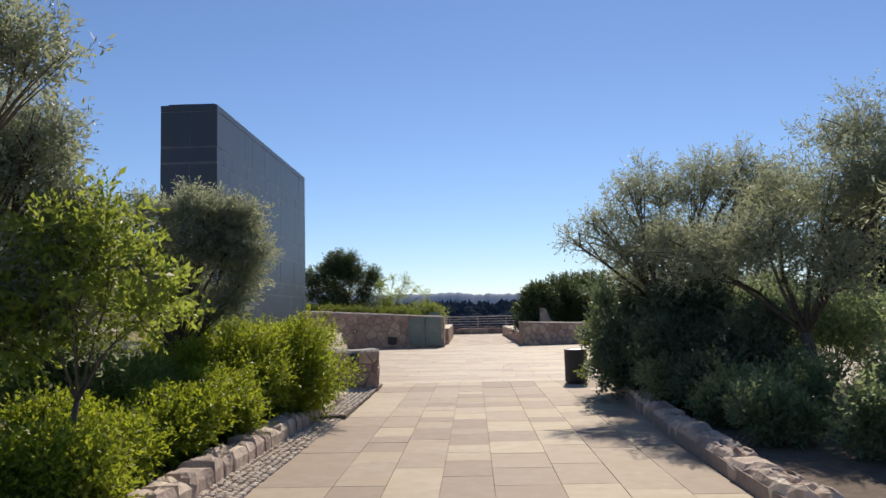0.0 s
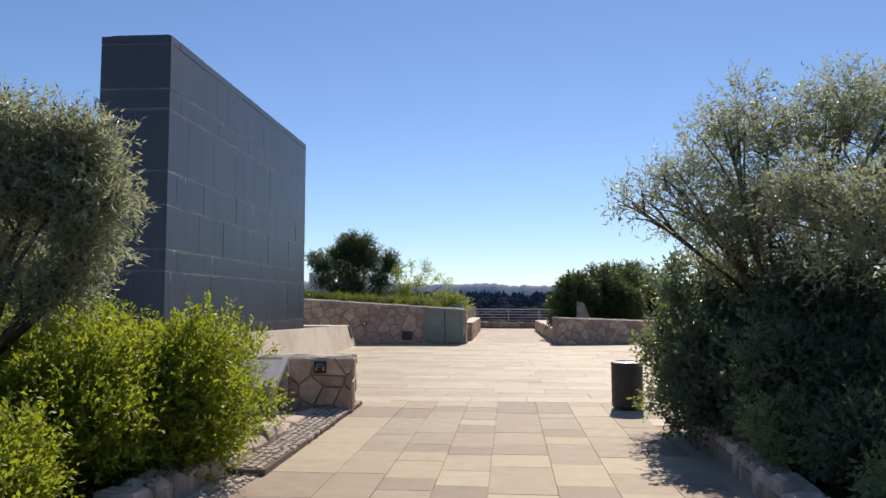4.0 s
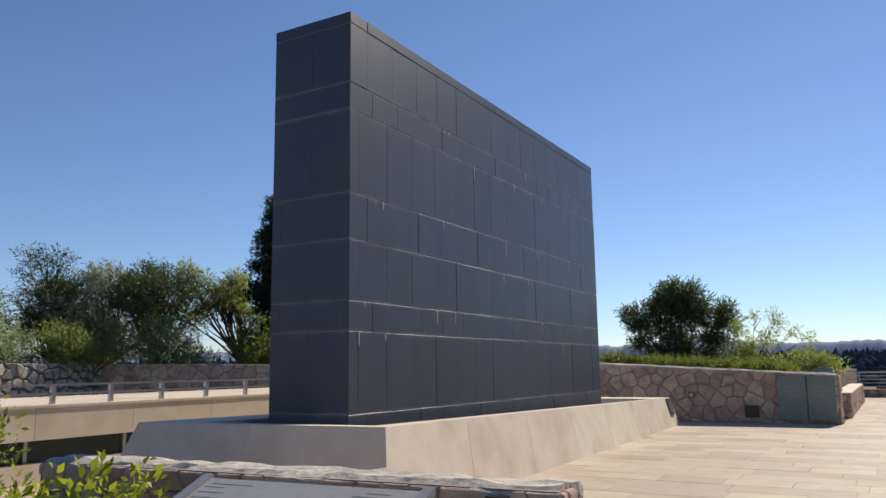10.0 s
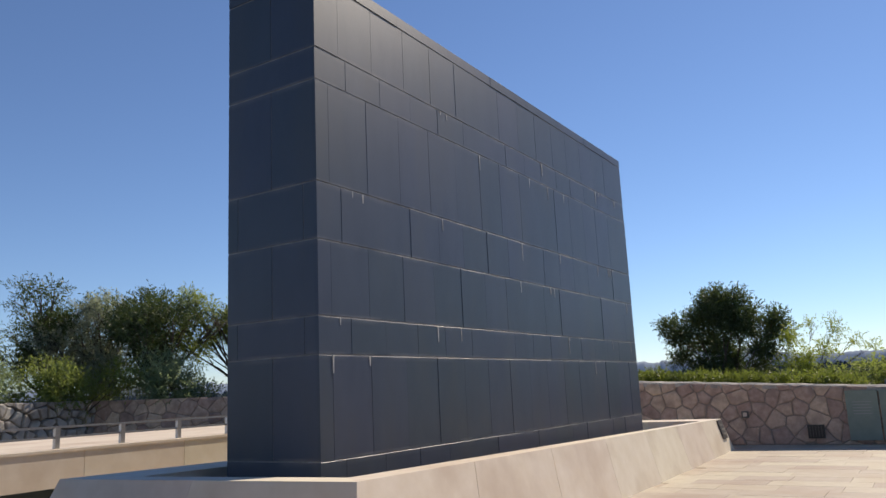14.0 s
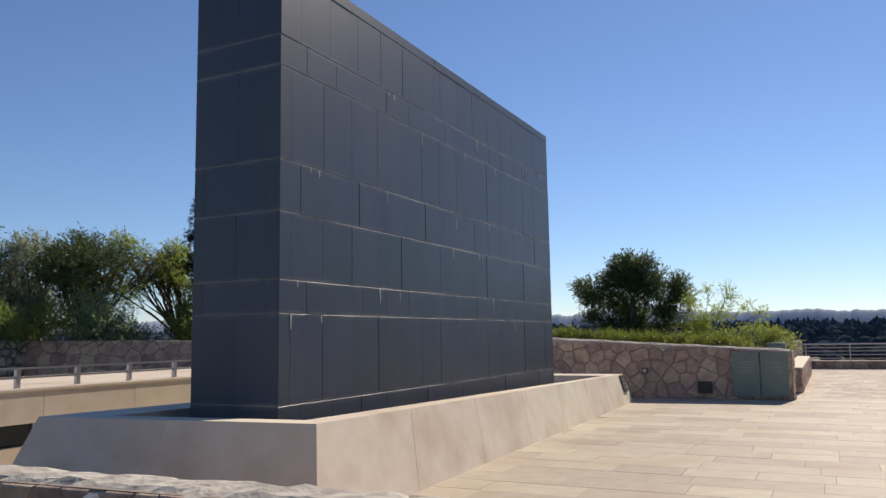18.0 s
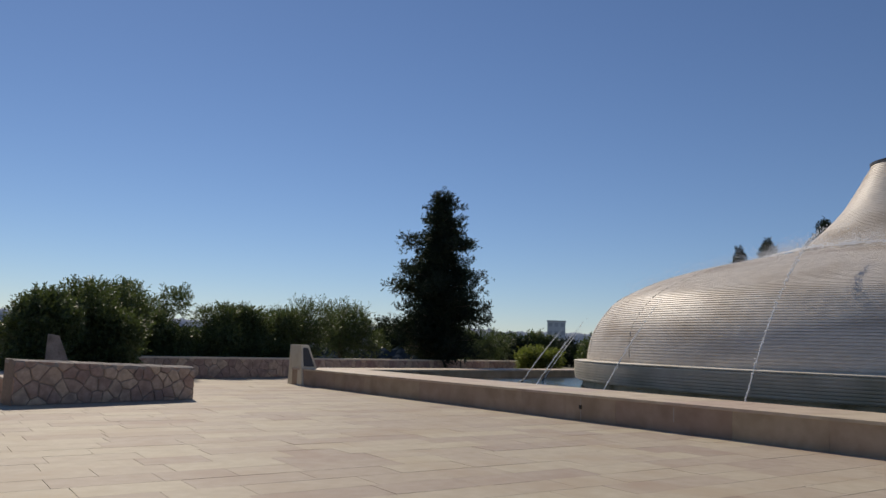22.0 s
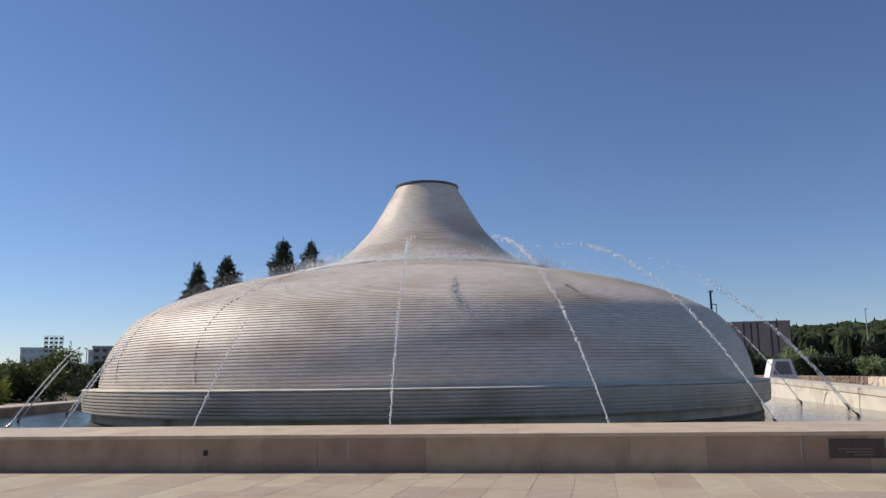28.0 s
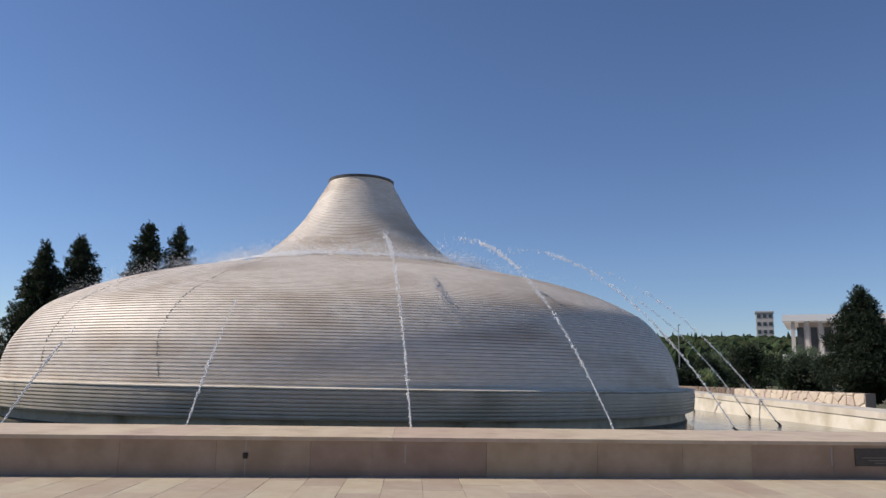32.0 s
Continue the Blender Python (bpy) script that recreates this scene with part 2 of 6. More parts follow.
L_MID = leaf_mat("shrub_leaf", (0.070, 0.11, 0.038), (0.18, 0.22, 0.075), (0.36, 0.43, 0.09), 0.47)
L_PINE = leaf_mat("conifer_leaf", (0.010, 0.020, 0.012), (0.026, 0.042, 0.022), (0.03, 0.05, 0.015), 0.2, 0.7)
L_HEDGE = leaf_mat("hedge_leaf", (0.050, 0.078, 0.058), (0.13, 0.17, 0.115), (0.21, 0.285, 0.15), 0.37)
L_GARDEN = leaf_mat("garden_bush_leaf", (0.028, 0.046, 0.025), (0.10, 0.14, 0.055), (0.16, 0.22, 0.05), 0.22)
L_YELLOW = leaf_mat("yellow_green_leaf", (0.10, 0.15, 0.03), (0.25, 0.31, 0.065), (0.42, 0.50, 0.08), 0.46)



def limed(m, z0, z1, rows, colour):
    """Pale lime bloom that has crept out of the level joints of a clad wall."""
    n, l = m.node_tree.nodes, m.node_tree.links
    b = n["Principled BSDF"]
    old = b.inputs["Base Color"].links[0].from_socket
    g = n.new("ShaderNodeNewGeometry")
    sx = n.new("ShaderNodeSeparateXYZ")
    l.new(g.outputs["Position"], sx.inputs[0])
    wob = n.new("ShaderNodeTexNoise")
    wob.inputs["Scale"].default_value, wob.inputs["Detail"].default_value = 2.5, 7
    l.new(g.outputs["Position"], wob.inputs["Vector"])
    mr = n.new("ShaderNodeMapRange")
    mr.inputs["From Min"].default_value, mr.inputs["From Max"].default_value = z0, z1
    l.new(sx.outputs["Z"], mr.inputs["Value"])
    ramp = n.new("ShaderNodeValToRGB")
    e = ramp.color_ramp.elements
    e[0].position, e[0].color, e[1].position, e[1].color = 0.0, (0, 0, 0, 1), 1.0, (0, 0, 0, 1)
    for r in rows[1:-1]:
        for d, v in ((-0.011, 0.0), (-0.002, 0.55), (0.002, 0.9), (0.007, 0.0)):
            q = e.new(r + d)
            q.color = (v, v, v, 1)
    l.new(mr.outputs[0], ramp.inputs["Fac"])
    wm = n.new("ShaderNodeMapRange")
    wm.inputs["From Min"].default_value, wm.inputs["From Max"].default_value = 0.36, 0.72
    l.new(wob.outputs["Fac"], wm.inputs["Value"])
    mul = n.new("ShaderNodeMath")
    mul.operation = "MULTIPLY"
    l.new(ramp.outputs["Color"], mul.inputs[0])
    l.new(wm.outputs[0], mul.inputs[1])
    mx = n.new("ShaderNodeMix")
    mx.data_type = "RGBA"
    l.new(mul.outputs[0], mx.inputs["Factor"])
    l.new(old, mx.inputs["A"])
    mx.inputs["B"].default_value = (*colour, 1)
    l.new(mx.outputs["Result"], b.inputs["Base Color"])


def water_mat():
    m = bpy.data.materials.new("pool_water")
    m.use_nodes = True
    n, l = m.node_tree.nodes, m.node_tree.links
    b = n["Principled BSDF"]
    b.inputs["Base Color"].default_value = (0.020, 0.035, 0.045, 1)
    b.inputs["Roughness"].default_value = 0.04
    b.inputs["IOR"].default_value = 1.33
    g = n.new("ShaderNodeNewGeometry")
    t = n.new("ShaderNodeTexNoise")
    t.inputs["Scale"].default_value, t.inputs["Detail"].default_value = 3.0, 4
    l.new(g.outputs["Position"], t.inputs["Vector"])
    bp = n.new("ShaderNodeBump")
    bp.inputs["Strength"].default_value, bp.inputs["Distance"].default_value = 0.5, 0.06
    l.new(t.outputs["Fac"], bp.inputs["Height"])
    l.new(bp.outputs[0], b.inputs["Normal"])
    return m


WATER = water_mat()
SPRAY = bpy.data.materials.new("water_spray")
SPRAY.use_nodes = True
sb = SPRAY.node_tree.nodes["Principled BSDF"]
sb.inputs["Base Color"].default_value = (0.86, 0.88, 0.90, 1)
sb.inputs["Roughness"].default_value = 0.5
sb.inputs["Transmission Weight"].default_value = 0.0
sb.inputs["IOR"].default_value = 1.33
st_n = SPRAY.node_tree
sp_t = st_n.nodes.new("ShaderNodeBsdfTranslucent")
sp_t.inputs["Color"].default_value = (0.93, 0.94, 0.95, 1)
sp_m = st_n.nodes.new("ShaderNodeMixShader")
sp_m.inputs["Fac"].default_value = 0.55
st_n.links.new(sb.outputs[0], sp_m.inputs[1])
st_n.links.new(sp_t.outputs[0], sp_m.inputs[2])
st_n.links.new(sp_m.outputs[0], st_n.nodes["Material Output"].inputs["Surface"])


# ---- building helpers ----
def mesh_of(name, verts, faces, material, smooth=False):
    me = bpy.data.meshes.new(name)
    me.from_pydata([tuple(v) for v in verts], [], [tuple(f) for f in faces])
    me.materials.append(material)
    if smooth:
        me.polygons.foreach_set("use_smooth", [True] * len(me.polygons))
    me.update()
    return me


def from_bm(name, bm, material, smooth=False):
    me = bpy.data.meshes.new(name)
    bmesh.ops.recalc_face_normals(bm, faces=bm.faces)
    bm.to_mesh(me)
    bm.free()
    me.materials.append(material)
    if smooth:
        me.polygons.foreach_set("use_smooth", [True] * len(me.polygons))
    return me


def part(name, data, material, parent, label=""):
    """Links a bmesh or a mesh as one object under a thing or a part."""
    me = data if isinstance(data, bpy.types.Mesh) else from_bm(name, data, material)
    ob = new(name, me)
    ob.parent = parent
    if label:
        tagged(ob, label)
    return ob


def thing(name, label, category, kind="", group="", at=(0, 0, 0), turn=0.0):
    ob = new(name)
    ob.empty_display_size = 0.1
    ob.matrix_world = pose(*at, 0, 0, turn)
    return tagged(ob, label, category, group, kind)


def quad_prism(bm, bottom, top):
    """A closed solid between two rings of equally many corners."""
    a = [bm.verts.new(p) for p in bottom]
    b = [bm.verts.new(p) for p in top]
    k = len(a)
    bm.faces.new(a[::-1])
    bm.faces.new(b)
    for i in range(k):
        bm.faces.new((a[i], a[(i + 1) % k], b[(i + 1) % k], b[i]))


def box(bm, x0, x1, y0, y1, z0, z1, c=0.0):
    """A box with its top edges chamfered by c."""
    def ring(d, z):
        return [(x0 + d, y0 + d, z), (x1 - d, y0 + d, z), (x1 - d, y1 - d, z), (x0 + d, y1 - d, z)]
    if c <= 0:
        quad_prism(bm, ring(0, z0), ring(0, z1))
        return
    rs = [[bm.verts.new(p) for p in ring(d, z)] for d, z in ((0, z0), (0, z1 - c), (c, z1))]
    bm.faces.new(rs[0][::-1])
    bm.faces.new(rs[2])
    for a, b in zip(rs, rs[1:]):
        for i in range(4):
            bm.faces.new((a[i], a[(i + 1) % 4], b[(i + 1) % 4], b[i]))


def box_bm(*a):
    bm = bmesh.new()
    box(bm, *a)
    return bm


def lathe(profile, n, x=0, y=0, close=False):
    """Verts and faces of a turned body from (radius, height) pairs."""
    vs = [(x + r * math.cos(2 * math.pi * i / n), y + r * math.sin(2 * math.pi * i / n), z) for r, z in profile for i in range(n)]
    fs = [(k * n + i, k * n + (i + 1) % n, (k + 1) * n + (i + 1) % n, (k + 1) * n + i) for k in range(len(profile) - 1) for i in range(n)]
    if close:
        fs.append(tuple(range(n))[::-1])
        fs.append(tuple((len(profile) - 1) * n + i for i in range(n)))
    return vs, fs


def tube(verts, faces, pts, radii, n=7):
    """Adds a tapered tube along pts to the lists."""
    base = len(verts)
    for k, p in enumerate(pts):
        p = Vector(p)
        d = Vector(pts[min(k + 1, len(pts) - 1)]) - Vector(pts[max(k - 1, 0)])
        d = d.normalized() if d.length else Vector((0, 0, 1))
        u = d.orthogonal().normalized()
        w = d.cross(u)
        for i in range(n):
            a = 2 * math.pi * i / n
            verts.append(tuple(p + (u * math.cos(a) + w * math.sin(a)) * radii[k]))
    for k in range(len(pts) - 1):
        for i in range(n):
            faces.append((base + k * n + i, base + k * n + (i + 1) % n, base + (k + 1) * n + (i + 1) % n, base + (k + 1) * n + i))
    faces.append(tuple(base + i for i in range(n))[::-1])
    faces.append(tuple(base + (len(pts) - 1) * n + i for i in range(n)))


def clip_poly(poly, p, q):
    """Keeps the side of poly nearer to p than to q."""
    mx, my, dx, dy = (p[0] + q[0]) / 2, (p[1] + q[1]) / 2, q[0] - p[0], q[1] - p[1]
    out = []
    for i in range(len(poly)):
        a, b = poly[i], poly[(i + 1) % len(poly)]
        da, db = (a[0] - mx) * dx + (a[1] - my) * dy, (b[0] - mx) * dx + (b[1] - my) * dy
        if da <= 0:
            out.append(a)
        if da * db < 0:
            t = da / (da - db)
            out.append((a[0] + t * (b[0] - a[0]), a[1] + t * (b[1] - a[1])))
    return out


def cells(outline, size, rng, jitter=0.42, aspect=1.15):
    """Irregular stones that fill a convex outline."""
    xs, ys = [p[0] for p in outline], [p[1] for p in outline]
    seeds = []
    row = 0
    y = min(ys) - size / 2
    while y < max(ys) + size:
        x = min(xs) - size + (row % 2) * size * aspect / 2
        while x < max(xs) + size:
            seeds.append((x + rng.uniform(-1, 1) * jitter * size, y + rng.uniform(-1, 1) * jitter * size))
            x += size * aspect
        y += size * 0.92
        row += 1
    out = []
    for i, s in enumerate(seeds):
        poly = list(outline)
        for j, o in enumerate(seeds):
            if i != j and abs(o[0] - s[0]) < 3.2 * size and abs(o[1] - s[1]) < 3.2 * size:
                poly = clip_poly(poly, s, o)
                if len(poly) < 3:
                    break
        if len(poly) < 3:
            continue
        area = abs(sum(poly[k][0] * poly[(k + 1) % len(poly)][1] - poly[(k + 1) % len(poly)][0] * poly[k][1] for k in range(len(poly)))) / 2
        if area > 0.12 * size * size:
            out.append(poly)
    return out


def stone_mesh(name, poly, place, depth, gap, rng, material, lists=None):
    """One stone: the shrunk outline, raised with a rounded shoulder. place maps (s, h, out) into the world."""
    cx, cy = sum(p[0] for p in poly) / len(poly), sum(p[1] for p in poly) / len(poly)
    ext = max(math.hypot(p[0] - cx, p[1] - cy) for p in poly)
    k0 = 1 - gap / ext
    d = depth * rng.uniform(0.6, 1.25)
    rings = [(k0, -0.02), (k0, d * 0.35), (k0 * 0.93, d * 0.8), (k0 * 0.78, d)]
    vs = []
    tilt = (rng.uniform(-0.25, 0.25) * depth / ext, rng.uniform(-0.25, 0.25) * depth / ext)
    for k, z in rings:
        for p in poly:
            x, y = cx + (p[0] - cx) * k, cy + (p[1] - cy) * k
            o = z + (tilt[0] * (p[0] - cx) + tilt[1] * (p[1] - cy) if z > 0 else 0)
            vs.append(place(x, y, o))
    n = len(poly)
    fs = [(r * n + i, r * n + (i + 1) % n, (r + 1) * n + (i + 1) % n, (r + 1) * n + i) for r in range(3) for i in range(n)]
    fs.append(tuple(3 * n + i for i in range(n)))
    if lists is not None:
        b = len(lists[0])
        lists[0].extend(vs)
        lists[1].extend(tuple(b + i for i in f) for f in fs)
        return None
    return mesh_of(name, vs, fs, material)


def rubble_face(parent, p0, p1, z0, h0, h1, size, material, seed, depth=0.035, gap=0.014, joined=False):
    """Stones on the upright face from p0 to p1 (seen from its right-hand side), bottom z0, heights h0 and h1."""
    rng = random.Random(seed)
    a, b = Vector((*p0, 0)), Vector((*p1, 0))
    ln = (b - a).length
    d = (b - a) / ln
    out = Vector((d.y, -d.x, 0))

    def place(s, h, o):
        q = a + d * s + out * o
        return (q.x, q.y, z0 + h)
    lists = ([], []) if joined else None
    for poly in cells([(0, 0), (ln, 0), (ln, h1), (0, h0)], size, rng):
        me = stone_mesh("stone", poly, place, depth, gap, rng, material, lists)
        if me:
            part("stone", me, material, parent)
    if joined:
        tagged(part("stonework", mesh_of("stonework", *lists, material), material, parent), kind="stuff")


def wall_body(name, pts, z0, tops, material):
    """A solid of upright walls on the ring of plan points, with a height for each."""
    bm = bmesh.new()
    quad_prism(bm, [(x, y, z0) for x, y in pts], [(x, y, t) for (x, y), t in zip(pts, tops)])
    return from_bm(name, bm, material)


def rough_top(parent, p0, p1, width, z, h1, seed, material, step=0.16, amp=0.035):
    """A crumbly stone cap along the top of a wall: left edge p0-p1, width to its left."""
    rng = random.Random(seed)
    a, b = Vector((*p0, 0)), Vector((*p1, 0))
    ln = (b - a).length
    d = (b - a) / ln
    inn = Vector((-d.y, d.x, 0))
    n, m = max(2, int(ln / step)), 5
    vs, fs = [], []
    for i in range(n + 1):
        for j in range(m + 1):
            q = a + d * (ln * i / n) + inn * (width * j / m)
            e = noise.noise(Vector((q.x * 4.1, q.y * 4.1, seed))) * amp + rng.uniform(-0.4, 0.4) * amp
            edge = -0.05 if j in (0, m) else 0.0
            q = q + d * rng.uniform(-0.03, 0.03) + inn * (rng.uniform(-0.025, 0.025) + (-0.02 if j == 0 else 0.02 if j == m else 0))
            vs.append((q.x, q.y, z + (h1 - z) * i / n + e + 0.03 + edge))
    for i in range(n):
        for j in range(m):
            fs.append((i * (m + 1) + j, (i + 1) * (m + 1) + j, (i + 1) * (m + 1) + j + 1, i * (m + 1) + j + 1))
    k = len(vs)
    ring = [j for j in range(0, m + 1)] + [i * (m + 1) + m for i in range(1, n + 1)] + [n * (m + 1) + j for j in range(m - 1, -1, -1)] + [i * (m + 1) for i in range(n - 1, 0, -1)]
    for r in ring:
        x, y, zz = vs[r]
        vs.append((x, y, zz - 0.09))
    for i in range(len(ring)):
        j = (i + 1) % len(ring)
        fs.append((ring[j], ring[i], k + i, k + j))
    part("cap_stone", mesh_of("cap_stone", vs, fs, material), material, parent, "uneven crumbling cap stones")


# ---- plants ----
def leaves_mesh(name, blobs, twigs, per, ll, lw, seed, material, twig_len=0.28, shell=0.5, up=0.25):
    """Leaves in small sprays that fill uneven blobs (x, y, z, rx, ry, rz)."""
    g = np.random.default_rng(seed)
    bl = np.array(blobs, float)
    wgt = (bl[:, 3] * bl[:, 4] * bl[:, 5]) ** (2 / 3)
    pick = g.choice(len(bl), twigs, p=wgt / wgt.sum())
    c, r = bl[pick, :3], bl[pick, 3:]
    dv = g.normal(size=(twigs, 3))
    dv /= np.linalg.norm(dv, axis=1)[:, None]
    ang = np.stack([np.sin(dv[:, 0] * 5.0 + pick * 1.7) + np.sin(dv[:, 1] * 6.1 + pick), np.sin(dv[:, 2] * 5.3 + pick * 0.7)], 1).sum(1) / 3
    u = (shell + (1 - shell) * g.random(twigs) ** 0.6) * (1 + 0.24 * ang)
    p = c + dv * r * u[:, None]
    td = dv * 0.8 + g.normal(size=(twigs, 3)) * 0.55 + np.array([0, 0, up])
    td /= np.linalg.norm(td, axis=1)[:, None]
    k = np.arange(per) / per
    s = np.repeat(p, per, 0) + np.repeat(td, per, 0) * (np.tile(k, twigs) * twig_len)[:, None]
    n = twigs * per
    ld = np.repeat(td, per, 0) * 0.7 + g.normal(size=(n, 3)) * 0.6
    ld /= np.linalg.norm(ld, axis=1)[:, None]
    side = np.cross(ld, g.normal(size=(n, 3)))
    side /= np.linalg.norm(side, axis=1)[:, None] + 1e-9
    size = g.uniform(0.65, 1.25, n)[:, None]
    tip, mid = s + ld * ll * size, s + ld * ll * 0.45 * size
    nor = np.cross(ld, side)
    mid = mid + nor * lw * 0.25
    vs = np.stack([s, mid + side * lw * size * 0.5, tip, mid - side * lw * size * 0.5], 1).reshape(-1, 3)
    me = bpy.data.meshes.new(name)
    me.vertices.add(4 * n)
    me.vertices.foreach_set("co", vs.astype(np.float32).ravel())
    me.loops.add(4 * n)
    me.loops.foreach_set("vertex_index", np.arange(4 * n, dtype=np.int32))
    me.polygons.add(n)
    me.polygons.foreach_set("loop_start", np.arange(0, 4 * n, 4, dtype=np.int32))
    me.update(calc_edges=True)
    me.validate()
    me.materials.append(material)
    return me


def limbs_mesh(name, base, blobs, r0, seed, fork=0.45, twigs=3):
    """A bent tapered trunk that forks into limbs reaching every blob."""
    rng = random.Random(seed)
    vs, fs = [], []
    top = Vector([sum(b[i] for b in blobs) / len(blobs) for i in range(3)])
    bs = Vector(base)
    f = bs.lerp(top, fork) + Vector((rng.uniform(-0.1, 0.1), rng.uniform(-0.1, 0.1), 0))
    f.z = bs.z + (top.z - bs.z) * fork
    pts = [bs + Vector((0, 0, -0.1)), bs.lerp(f, 0.35) + Vector((rng.uniform(-1, 1), rng.uniform(-1, 1), 0)) * r0, bs.lerp(f, 0.7) + Vector((rng.uniform(-1, 1), rng.uniform(-1, 1), 0)) * r0, f]
    tube(vs, fs, pts, [r0 * 1.25, r0, r0 * 0.9, r0 * 0.8], 9)
    for b in blobs:
        e = Vector(b[:3])
        m1 = f.lerp(e, 0.4) + Vector((rng.uniform(-1, 1), rng.uniform(-1, 1), rng.uniform(-0.2, 0.8))) * (e - f).length * 0.12
        tube(vs, fs, [f, m1, e], [r0 * 0.45, r0 * 0.28, r0 * 0.11], 6)
        for _ in range(twigs):
            dv = Vector((rng.gauss(0, 1), rng.gauss(0, 1), rng.gauss(0.3, 0.8))).normalized()
            q = Vector((e.x + dv.x * b[3] * 0.85, e.y + dv.y * b[4] * 0.85, e.z + dv.z * b[5] * 0.85))
            s = m1.lerp(e, rng.uniform(0.2, 1.0))
            tube(vs, fs, [s, s.lerp(q, 0.5) + Vector((0, 0, 0.05)), q], [r0 * 0.2, r0 * 0.13, r0 * 0.05], 5)
    return mesh_of(name, vs, fs, BARK, True)


def plant(name, label, category, base, blobs, leaf, seed, twigs=900, per=9, ll=0.06, lw=0.022, r0=0.07, tl=0.26, shell=0.45, fork=0.45, group="", limb_twigs=3):
    """A tree or shrub: blobs are offsets from its base."""
    ob = thing(name, label, category, at=base, group=group)
    part("trunk" if category != "shrub" else "stem", limbs_mesh("trunk", (0, 0, 0), blobs, r0, seed, fork, limb_twigs), BARK, ob)
    part("crown", leaves_mesh("crown", blobs, twigs, per, ll, lw, seed, leaf, tl, shell), leaf, ob)
    return ob


# ---- ground and paving ----
tagged(new("ground", mesh_of("ground", [(-3000, -3000, -0.12), (3000, -3000, -0.12), (3000, 3000, -0.12), (-3000, 3000, -0.12)], [(0, 1, 2, 3)], GROUND)), "dry brown ground reaching the horizon", "ground", kind="structure")


def slab(name, x0, x1, y0, y1, z0, z1, material, label, category):
    return tagged(new(name, from_bm(name, box_bm(x0, x1, y0, y1, z0, z1), material)), label, category, kind="structure")


slab("floor_bed", -13, 60, 8.6, 62, -0.118, -0.008, JOINT, "dark mortar bed under the plaza paving", "pavement")
slab("path_bed", -3.3, 3.1, -8, 16.5, -0.115, -0.009, JOINT, "dark mortar bed under the path paving", "path")
bed_l = slab("planting_bed_west", -16, -2.9, -8, 14.2, -0.114, 0.05, SOIL, "brown soil bed beside the path", "soil")
bed_r = slab("planting_bed_east", 2.02, 18, -8, 8.59, -0.113, 0.05, SOIL, "brown soil bed beside the path", "soil")
slab("planting_bed_east_end", 2.3, 6.5, 8.6, 14.3, -0.112, 0.045, SOIL, "brown soil bed under the hedge", "soil")

# ---- basalt wall on its plinth ----
WX0, WX1, WY0, WY1, WZ0, WZ1 = -7.74, -6.34, 18.18, 28.52, 0.90, 6.72
ROWS = [0.0, 0.024, 0.2148, 0.2866, 0.4316, 0.5443, 0.7509, 0.8187, 0.971, 1.0]
limed(BASALT, WZ0, WZ1, ROWS[:9], (0.16, 0.16, 0.165))
basalt = thing("basalt_wall", "tall freestanding wall clad in dark basalt panels with pale joints", "monument", at=((WX0 + WX1) / 2, (WY0 + WY1) / 2, 0))
bx, by = (WX0 + WX1) / 2, (WY0 + WY1) / 2


def local(*a):
    bm = bmesh.new()
    x0, x1, y0, y1, z0, z1 = a
    box(bm, x0 - bx, x1 - bx, y0 - by, y1 - by, z0, z1)
    return bm


part("core", local(WX0 + 0.006, WX1 - 0.006, WY0 + 0.006, WY1 - 0.006, 0.5, WZ1 - 0.05), GROUT, basalt, "pale grey mortar core")
prng = random.Random(5)


def panel(x0, x1, y0, y1, z0, z1, axis):
    """One slab of cladding, 28 mm thick, with a small chamfer towards its face."""
    c = 0.002
    bm = bmesh.new()
    if axis == "x":
        s = 1 if x1 > bx else -1
        xi, xo = (x0, x1) if s > 0 else (x1, x0)
        rings = [[(x, y0 + d, z0 + d), (x, y1 - d, z0 + d), (x, y1 - d, z1 - d), (x, y0 + d, z1 - d)] for x, d in ((xi, 0), (xo - s * c, 0), (xo, c))]
    else:
        rings = [[(x0 + d, y, z0 + d), (x1 - d, y, z0 + d), (x1 - d, y, z1 - d), (x0 + d, y, z1 - d)] for y, d in ((y1, 0), (y0 + c, 0), (y0, c))]
    vr = [[bm.verts.new((p[0] - bx, p[1] - by, p[2])) for p in r] for r in rings]
    bm.faces.new(vr[0])
    bm.faces.new(vr[2])
    for a, b in zip(vr, vr[1:]):
        for i in range(4):
            bm.faces.new((a[i], a[(i + 1) % 4], b[(i + 1) % 4], b[i]))
    return bm


